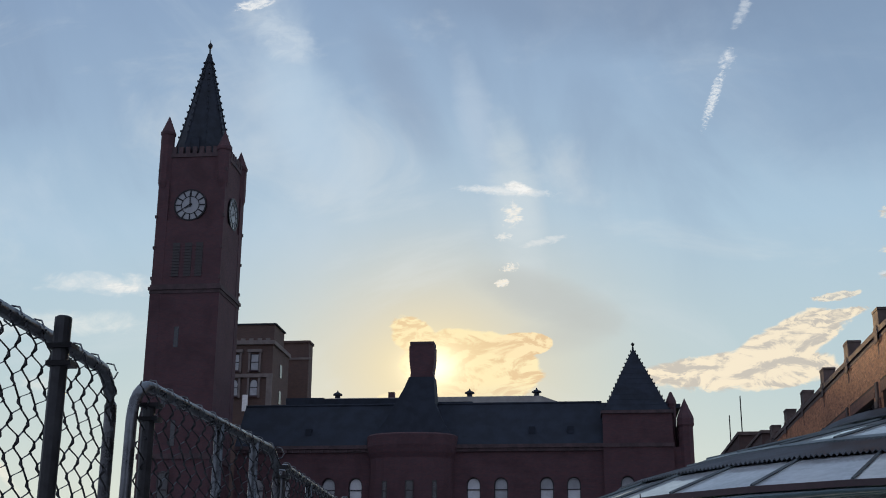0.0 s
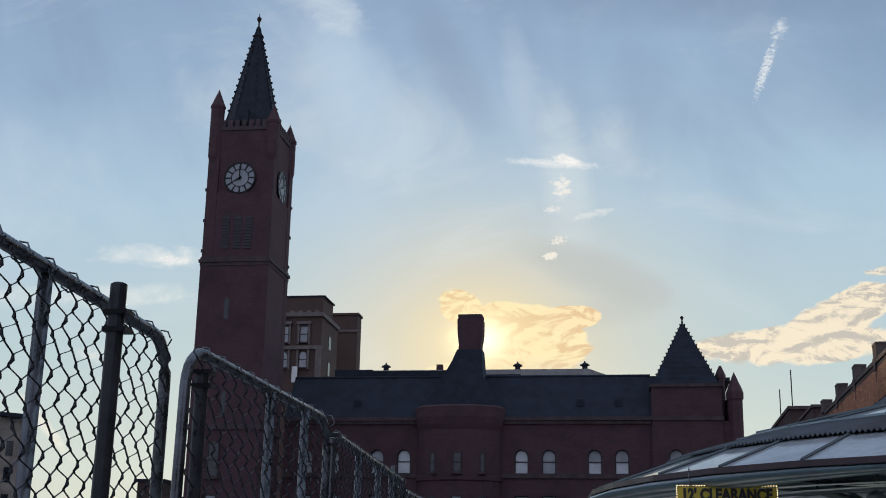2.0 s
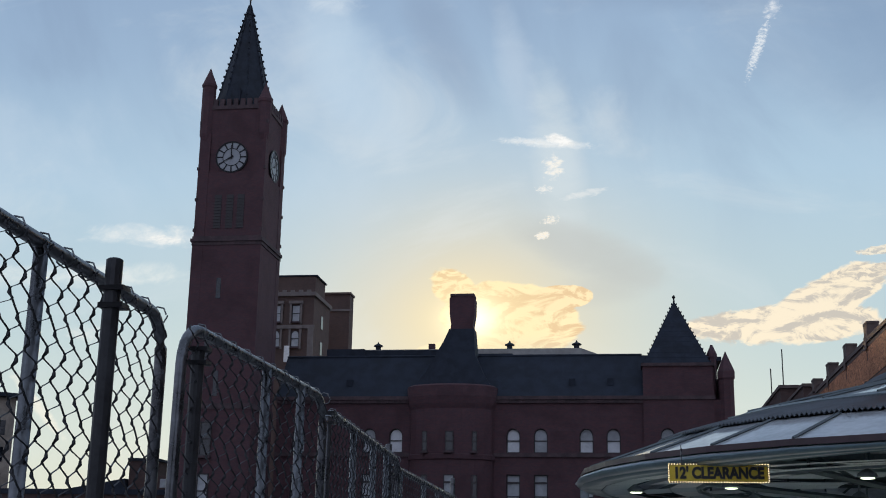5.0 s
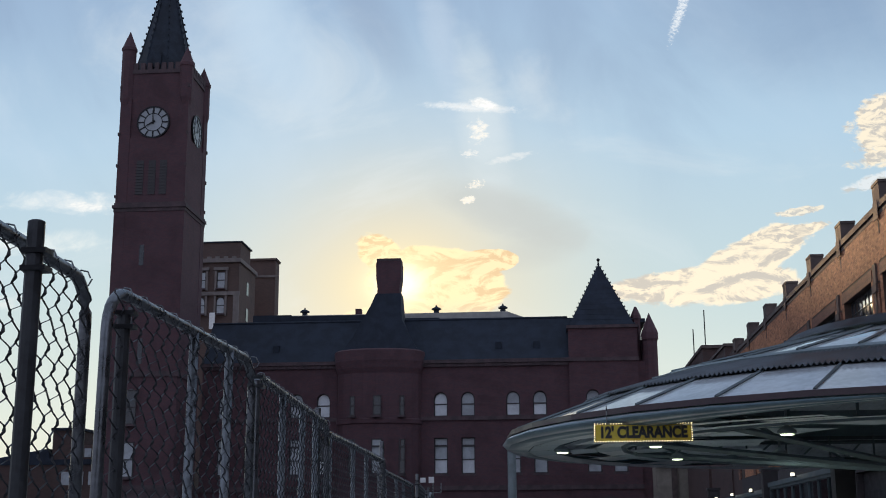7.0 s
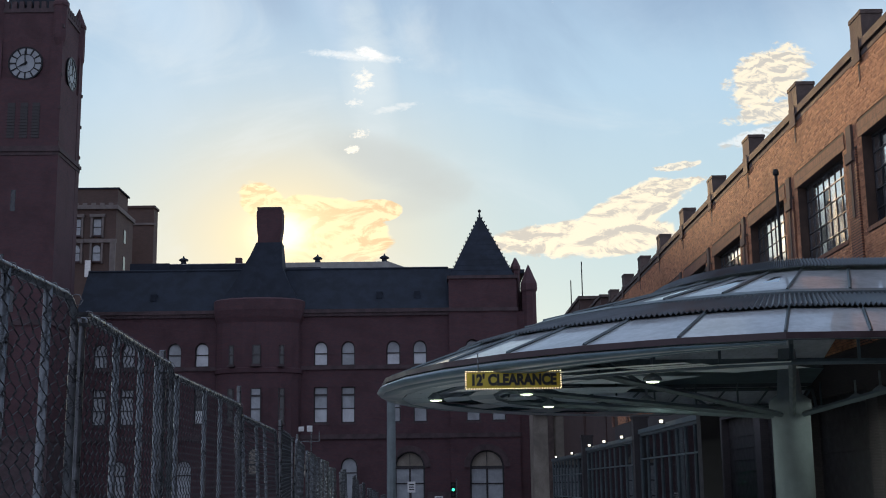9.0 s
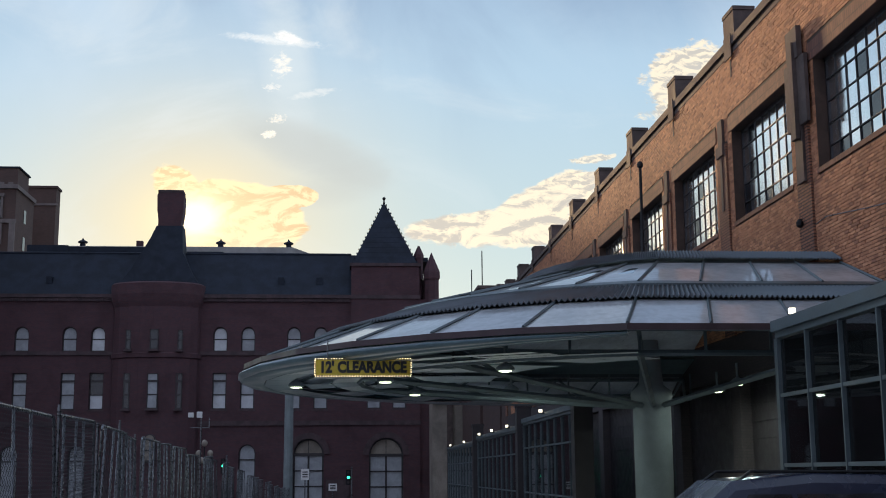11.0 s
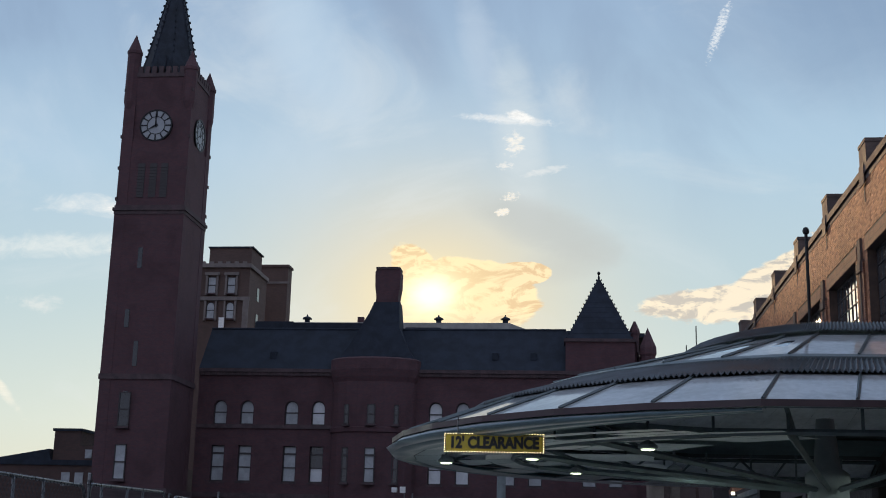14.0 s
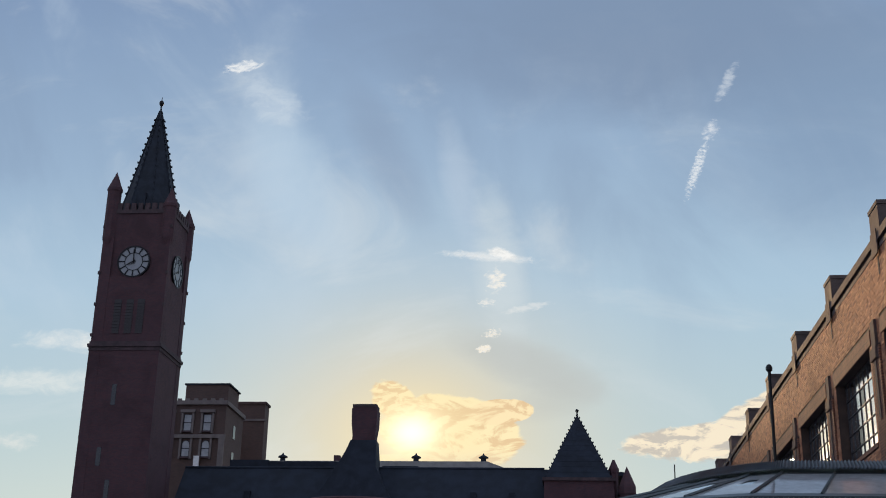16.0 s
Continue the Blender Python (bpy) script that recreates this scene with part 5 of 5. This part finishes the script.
def fence_panel(length, height=2.36, uprights=2, cell=0.040, rise=0.0375):
    """A framed chain-link panel: round-cornered tube frame, uprights and woven wire. Runs along +y from its own origin."""
    p = thing("chain_link_fence", (0, 0, 0), "galvanised chain-link fence panel with tubular frame", "fence", "chain-link fence panels")
    r, bend = 0.0145, 0.10
    path = [(0, 0.02, -0.14)]
    for k in range(7):
        a = math.pi / 2 * k / 6
        path.append((0, 0.02 + bend - bend * math.cos(a), height - bend + bend * math.sin(a)))
    for k in range(7):
        a = math.pi / 2 * k / 6
        path.append((0, length - 0.02 - bend + bend * math.sin(a), height - bend + bend * math.cos(a)))
    path.append((0, length - 0.02, -0.14))
    part("frame_tube", tube(bmesh.new(), path, r, 10), STEEL, p, "", True)
    part("bottom_rail", tube(bmesh.new(), [(0, 0.02, 0.1), (0, length - 0.02, 0.1)], r, 8), STEEL, p, "", True)
    for y in (uprights if isinstance(uprights, list) else [length * (k + 1) / (uprights + 1) for k in range(uprights)]):
        part("upright", tube(bmesh.new(), [(0, y, 0.1), (0, y, height)], r, 8), STEEL, p, "", True)
    # woven wire
    verts, faces = [], []
    wr = 0.0025
    nw, nz = int((length - 0.06) / cell), int((height - 0.115) / rise)
    for c in range(nw):
        base = len(verts)
        for k in range(nz):
            side = (k + c) % 2
            y = 0.03 + (c + side) * cell
            z = height - 0.014 - (nz - 1 - k) * rise
            dxo = 0.003 if k % 4 < 2 else -0.003
            # each wire bends past its neighbour, so that the two hook into an eye
            o = 1 if side else -1
            for dz, dy in ((-0.0125, -0.0045), (-0.0075, 0.0015), (0.0, 0.0045), (0.0075, 0.0015), (0.0125, -0.0045)):
                for q in range(3):
                    an = q * math.tau / 3
                    verts.append((0.016 + dxo * (1 if dz > -0.001 else -1) + wr * math.cos(an), y + o * dy + wr * math.sin(an), z + dz))
        rows = nz * 5
        for k in range(rows - 1):
            for q in range(3):
                a, b = base + k * 3 + q, base + k * 3 + (q + 1) % 3
                faces.append((a, b, b + 3, a + 3))
    me = bpy.data.meshes.new("wire_mesh")
    me.from_pydata(verts, [], faces)
    me.materials.append(WIRE)
    tagged(part("wire_mesh", me, WIRE, p), kind="stuff")
    # tie wires round the rail
    bm = bmesh.new()
    n = int(length / 0.11)
    for k in range(n):
        y = 0.12 + k * 0.11
        tube(bm, [(0.02 * math.cos(t) , y + 0.012 * t / 6.3, height + 0.02 * math.sin(t)) for t in [j * 0.9 for j in range(8)]], 0.002, 4)
    tagged(part("tie_wire", bm, STEEL, p), kind="stuff")
    return p


def stand(p, x0, y0, x1, y1, z=0.1, lean=0.0, pitch=0.0):
    ang = math.degrees(math.atan2(-(x1 - x0), y1 - y0))
    return Matrix.Translation((x0, y0, z)) @ pose(0, 0, 0, pitch, lean, ang)


def place(p, m):
    p.matrix_basis = m


short_a = fence_panel(2.6, 2.362, [0.7, 1.885])
place(short_a, stand(short_a, -0.80, 0.29, -0.893, 2.885, 0.117))
short_b = fence_panel(1.24, 2.362, [0.64, 0.97])
place(short_b, stand(short_b, -0.885, 2.92, -0.815, 4.16, 0.128, pitch=-1.0))
short_c = fence_panel(2.05, 2.362, [0.63, 1.17, 1.6])
place(short_c, stand(short_c, -0.865, 4.42, -0.97, 6.45, 0.10))
long_p = fence_panel(2.9, 2.362, [0.4, 1.3, 1.92])
place(long_p, stand(long_p, -1.04, 6.55, -1.08, 9.44, 0.09))
far_p = fence_panel(2.9, 2.362, [0.4, 1.3, 1.92], 0.09, 0.085)
line = [(9.5, -1.06), (12.45, -1.13), (15.4, -1.35), (18.35, -1.6), (21.3, -1.8), (24.25, -1.95), (27.2, -2.05), (30.15, -2.15), (40.0, -2.3), (50.0, -2.4), (60.0, -2.3), (81.0, -2.0)]


def line_x(y):
    for (ya, xa), (yb, xb) in zip(line, line[1:]):
        if ya <= y <= yb:
            return xa + (xb - xa) * (y - ya) / (yb - ya)
    return line[-1][1]


used = False
for k in range(24):
    y0 = 9.5 + 2.95 * k
    y1 = y0 + 2.9
    m = stand(long_p, line_x(y0) + rnd.uniform(-0.05, 0.05), y0, line_x(y1) + rnd.uniform(-0.05, 0.05), y1, 0.09 + ground_z(y0 + 1.5) - (0.12 if y0 > 29 else 0.0) - rnd.uniform(0.0, 0.05), rnd.uniform(-3.0, 3.0), rnd.uniform(-1.2, 1.2))
    if y0 < 15:
        copy_thing(long_p, m)
    elif not used:
        place(far_p, m)
        used = True
    else:
        copy_thing(far_p, m)
for x, y, top in ((-0.779, 2.372, 2.495), (-0.835, 3.05, 2.43), (-0.80, 4.30, 2.42), (-1.0, 6.5, 2.55), (-1.07, 9.47, 2.6), (-1.12, 12.4, 2.5), (-1.34, 15.4, 2.45), (-1.6, 18.3, 2.6), (-1.88, 21.3, 2.5), (-2.2, 24.2, 2.55), (-2.5, 27.2, 2.4)):
    po = thing("fence_post", (x, y, 0), "round galvanised steel fence post", "post", "fence posts")
    # nearest pipes use the darker metal to imitate their silhouette against the sky
    part("pipe", lathe([(0.017, 0), (0.017, top), (0.012, top + 0.003)], x - 0.03, y, 12), WIRE if y < 3.5 else STEEL, po)
    for z in (2.395, 2.43):
        part("clamp", boxes((x - 0.05, x + 0.0, y - 0.02, y + 0.02, z, z + 0.01)), IRON, po)

# ---- street things ----
pole = thing("utility_pole", (-10.2, 15, 0), "weathered wooden utility pole with guy cables", "pole")
part("shaft", lathe([(0.16, 0), (0.13, 6.3)], -9.75, 16.0, 10), STONE, pole)
for x0, x1, z1 in ((-9.35, -8.62, 0.1), (-9.12, -8.4, 0.1)):
    part("guy_cable", tube(bmesh.new(), [(x0, 15, 15.0), (x1, 15, z1)], 0.012, 6), IRON, pole)

lampost = thing("grey_column_post", (-3.38, 108, -1.5), "broad grey steel street column", "post")
part("shaft", lathe([(0.42, -1.5), (0.36, 9.5), (0.2, 9.6)], -3.38, 108, 10), CONCRETE, lampost)


def signal(x, y, z, lit, order):
    """A traffic signal on a short pole: housing, hoods and one lit lens."""
    s = thing("traffic_signal", (x, y, -1.5), "black traffic signal showing " + ("green" if lit is GREEN_LAMP else "red"), "traffic light", "traffic signals")
    part("pole", lathe([(0.07, -1.5), (0.06, z + 0.8)], x + 0.25, y, 8), STEEL, s)
    hs = part("housing", boxes((x - 0.18, x + 0.18, y, y + 0.25, z - 0.55, z + 0.55)), IRON, s)
    for k in range(3):
        zz = z + 0.36 - 0.36 * k
        part("lens", lathe([(0.02, 0), (0.11, 0.02), (0.11, 0.03)], 0, 0, 10), lit if k == order else SASH, hs).matrix_basis = Matrix.Translation((x, y - 0.02, zz)) @ pose(0, 0, 0, 90)
        part("hood", boxes((x - 0.14, x + 0.14, y - 0.2, y - 0.003, zz + 0.12, zz + 0.15)), IRON, hs)


signal(1.7, 95, 1.5, GREEN_LAMP, 1)
signal(-7.6, 95, 2.4, GREEN_LAMP, 1)
for x, y, z, wd, hh in ((-1.3, 88, 1.75, 0.55, 0.75), (0.6, 90, 0.85, 0.6, 0.5)):
    rs = thing("road_sign", (x, y, -1.5), "white rectangular road sign on a steel post", "sign", "road signs")
    part("post", lathe([(0.04, -1.5), (0.04, z + hh / 2)], x, y + 0.06, 8), STEEL, rs)
    part("plate", boxes((x - wd / 2, x + wd / 2, y - 0.02, y + 0.01, z - hh / 2, z + hh / 2)), WHITE_PAINT, rs)
    part("dark_bar", boxes(*[(x - wd * 0.32, x + wd * 0.32, y - 0.03, y - 0.021, z + hh * (0.22 - 0.22 * k) - 0.035, z + hh * (0.22 - 0.22 * k) + 0.035) for k in range(3)]), BLACK_PAINT, rs)

cams = thing("camera_pole", (-8.1, 75, -1.2), "thin pole with two white camera boxes", "pole")
part("pole", lathe([(0.05, -1.3), (0.04, 5.1)], -7.0, 75, 8), STEEL, cams)
part("arm", boxes((-7.6, -6.5, 74.97, 75.03, 4.5, 4.56), (-6.56, -6.5, 74.97, 75.03, 4.5, 5.1)), STEEL, cams)
part("camera_box", boxes((-7.75, -7.45, 74.8, 75.1, 5.12, 5.4)), WHITE_PAINT, cams)
part("camera_box", boxes((-7.25, -6.95, 74.8, 75.1, 5.102, 5.45)), WHITE_PAINT, cams)

lantern = thing("globe_street_lamp", (-10.9, 112, -1.5), "old street lamp with a cluster of pale globes", "street lamp")
part("post", lathe([(0.2, -1.5), (0.12, -0.8), (0.07, 0), (0.06, 4.3)], -10.9, 112, 10), IRON, lantern)
for dxg, dzg in ((-0.5, 3.6), (0.5, 3.6), (0, 4.5), (-0.25, 3.0), (0.3, 3.0)):
    part("globe", lathe([(0.05, dzg - 0.3), (0.22, dzg - 0.2), (0.28, dzg), (0.2, dzg + 0.2), (0.04, dzg + 0.3)], -10.9 + dxg, 112, 10), PLASTER, lantern, "pale glass globe", True)

# ---- parked car ----
SX0, SY0 = 5.12, 9.5
suv = thing("parked_suv", (SX0, SY0, 0), "dark blue sport utility vehicle with roof rails", "car")
bm = bmesh.new()
sec = [(-2.35, 0.55, 0.75, 0.82), (-2.3, 0.4, 1.05, 0.9), (-1.7, 0.35, 1.15, 0.93), (-0.7, 0.35, 1.2, 0.94), (1.6, 0.35, 1.2, 0.94), (2.25, 0.4, 1.1, 0.9), (2.35, 0.55, 0.9, 0.84)]
rings = [[bm.verts.new((SX0 + sx * wd, SY0 + yy, zz)) for sx, zz in ((-1, lo), (1, lo), (1, hi), (-1, hi))] for yy, lo, hi, wd in sec]
for a, b in zip(rings, rings[1:]):
    for i in range(4):
        bm.faces.new((a[i], a[(i + 1) % 4], b[(i + 1) % 4], b[i]))
bm.faces.new(rings[0])
bm.faces.new(rings[-1])
body = part("body", bm, CAR_PAINT, suv)
bm = bmesh.new()
sec = [(-2.15, 1.08, 1.12, 0.86), (-1.75, 1.08, 1.62, 0.76), (-1.2, 1.08, 1.74, 0.72), (0.0, 1.08, 1.77, 0.71), (0.8, 1.08, 1.70, 0.72), (1.5, 1.08, 1.15, 0.86)]
rings = []
for yy, lo, hi, wd in sec:
    rings.append([bm.verts.new((SX0 + x, SY0 + yy, z * 1.055)) for x, z in ((-0.88, lo), (0.88, lo), (wd, hi - 0.09), (wd - 0.12, hi), (-wd + 0.12, hi), (-wd, hi - 0.09))])
for a, b in zip(rings, rings[1:]):
    for i in range(6):
        bm.faces.new((a[i], a[(i + 1) % 6], b[(i + 1) % 6], b[i]))
bm.faces.new(rings[0])
bm.faces.new(rings[-1])
cabin = part("cabin", bm, CAR_PAINT, suv)
part("rear_window", boxes((SX0 - 0.65, SX0 + 0.65, SY0 - 2.12, SY0 - 2.0, 1.22, 1.5)), DARK_PANE, cabin)
for s in (-1, 1):
    part("roof_rail", tube(bmesh.new(), [(SX0 + s * 0.58, SY0 - 1.5, 1.76), (SX0 + s * 0.58, SY0 - 1.4, 1.87), (SX0 + s * 0.58, SY0 + 0.6, 1.89), (SX0 + s * 0.58, SY0 + 0.75, 1.78)], 0.018, 6), IRON, suv)
    for yy in (SY0 - 1.45, SY0 + 1.4):
        bm = lathe([(0.2, -0.11), (0.34, -0.11), (0.36, -0.07), (0.36, 0.07), (0.34, 0.11), (0.2, 0.11)], 0, 0, 20)
        bm.transform(Matrix.Translation((SX0 + s * 0.86, yy, 0.36)) @ pose(0, 0, 0, 0, 90, 0))
        wheel = part("wheel", bm, RUBBER, suv)
        bm = lathe([(0.2, -0.09), (0.21, 0.09), (0.05, 0.115)], 0, 0, 12)
        bm.transform(Matrix.Translation((SX0 + s * 0.86, yy, 0.36)) @ pose(0, 0, 0, 0, 90, 0))
        part("rim", bm, STEEL, wheel)
part("antenna_fin", boxes((SX0 - 0.02, SX0 + 0.02, SY0 - 1.3, SY0 - 1.1, 1.8, 1.92)), CAR_PAINT, cabin)

for s in (-1, 1):
    for ya, yb, lean_a, lean_b in ((-1.62, -0.72, 0.12, 0.0), (-0.66, 0.2, 0.0, 0.0), (0.26, 1.02, 0.0, 0.34)):
        bm = bmesh.new()
        corners = [(ya, 1.2), (yb, 1.2), (yb - lean_b, 1.66), (ya + lean_a, 1.66)]
        prism(bm, corners, 0.0, 0.02)
        for v in bm.verts:
            yy, zz, off = v.co.x, v.co.z, v.co.y
            v.co = Vector((SX0 + s * (0.872 - (zz - 1.14) * 0.262 + off), SY0 + yy, zz))
        part("side_window", bm, DARK_PANE, cabin)
suv.matrix_basis = pose(6.12, 13.0, 0.03, 0, 0, 90) @ Matrix.Diagonal((1.0, 1.0, 0.955, 1))

# ---- single bricks of the warehouse wall ----
full = mesh_of(boxes((-0.016, 0.02, -0.1045, 0.1045, -0.0315, 0.0315)), "brick", BRICK_PIECE)
verts, faces, singles = [], [], 0
brnd = random.Random(11)
for row in range(102):
    z = 5.45 + 0.075 * row
    if z > 13.04:
        break
    cut = []
    for a, b in bays:
        yc = b + (BAY - 4.4) / 2
        if 8.28 < z < 11.02:
            cut.append((a - 0.02, b + 0.02))
        elif 11.0 < z < 11.46:
            cut.append((a - 0.26, b + 0.26))
        if z < 10.8:
            cut.append((yc - 0.43, yc + 0.43))
    y = 18.0 + (0.1125 if row % 2 else 0.0)
    while y < 79.5:
        spans = [(y, y + 0.209)]
        for ca, cb in cut:
            spans = [q for p0, p1 in spans for q in ((p0, min(p1, ca)), (max(p0, cb), p1)) if q[1] - q[0] > 0.03]
        for p0, p1 in spans:
            out = 0.009 + brnd.random() * 0.012
            if p1 - p0 > 0.2 and singles < 300 and 24.6 < y < 28.2 and z > 11.5:
                singles += 1
                ob = new("brick", full)
                ob.parent = wall
                ob.matrix_parent_inverse = parent_world(wall).inverted()
                ob.location = (WX - out + 0.016, (p0 + p1) / 2, z + 0.0315)
                continue
            i = len(verts)
            t = (brnd.random() - 0.5) * 0.006
            x = WX - out
            verts += [(x, p0, z), (x + t, p1, z), (x + t, p1, z + 0.063), (x, p0, z + 0.063), (WX, p0, z), (WX, p1, z), (WX, p1, z + 0.063), (WX, p0, z + 0.063)]
            faces += [(i, i + 3, i + 2, i + 1), (i, i + 1, i + 5, i + 4), (i + 3, i + 7, i + 6, i + 2), (i, i + 4, i + 7, i + 3), (i + 1, i + 2, i + 6, i + 5)]
        y += 0.225
me = bpy.data.meshes.new("brickwork")
me.from_pydata(verts, [], faces)
me.materials.append(BRICK_PIECE)
tagged(part("brickwork", me, BRICK_PIECE, wall), kind="stuff")
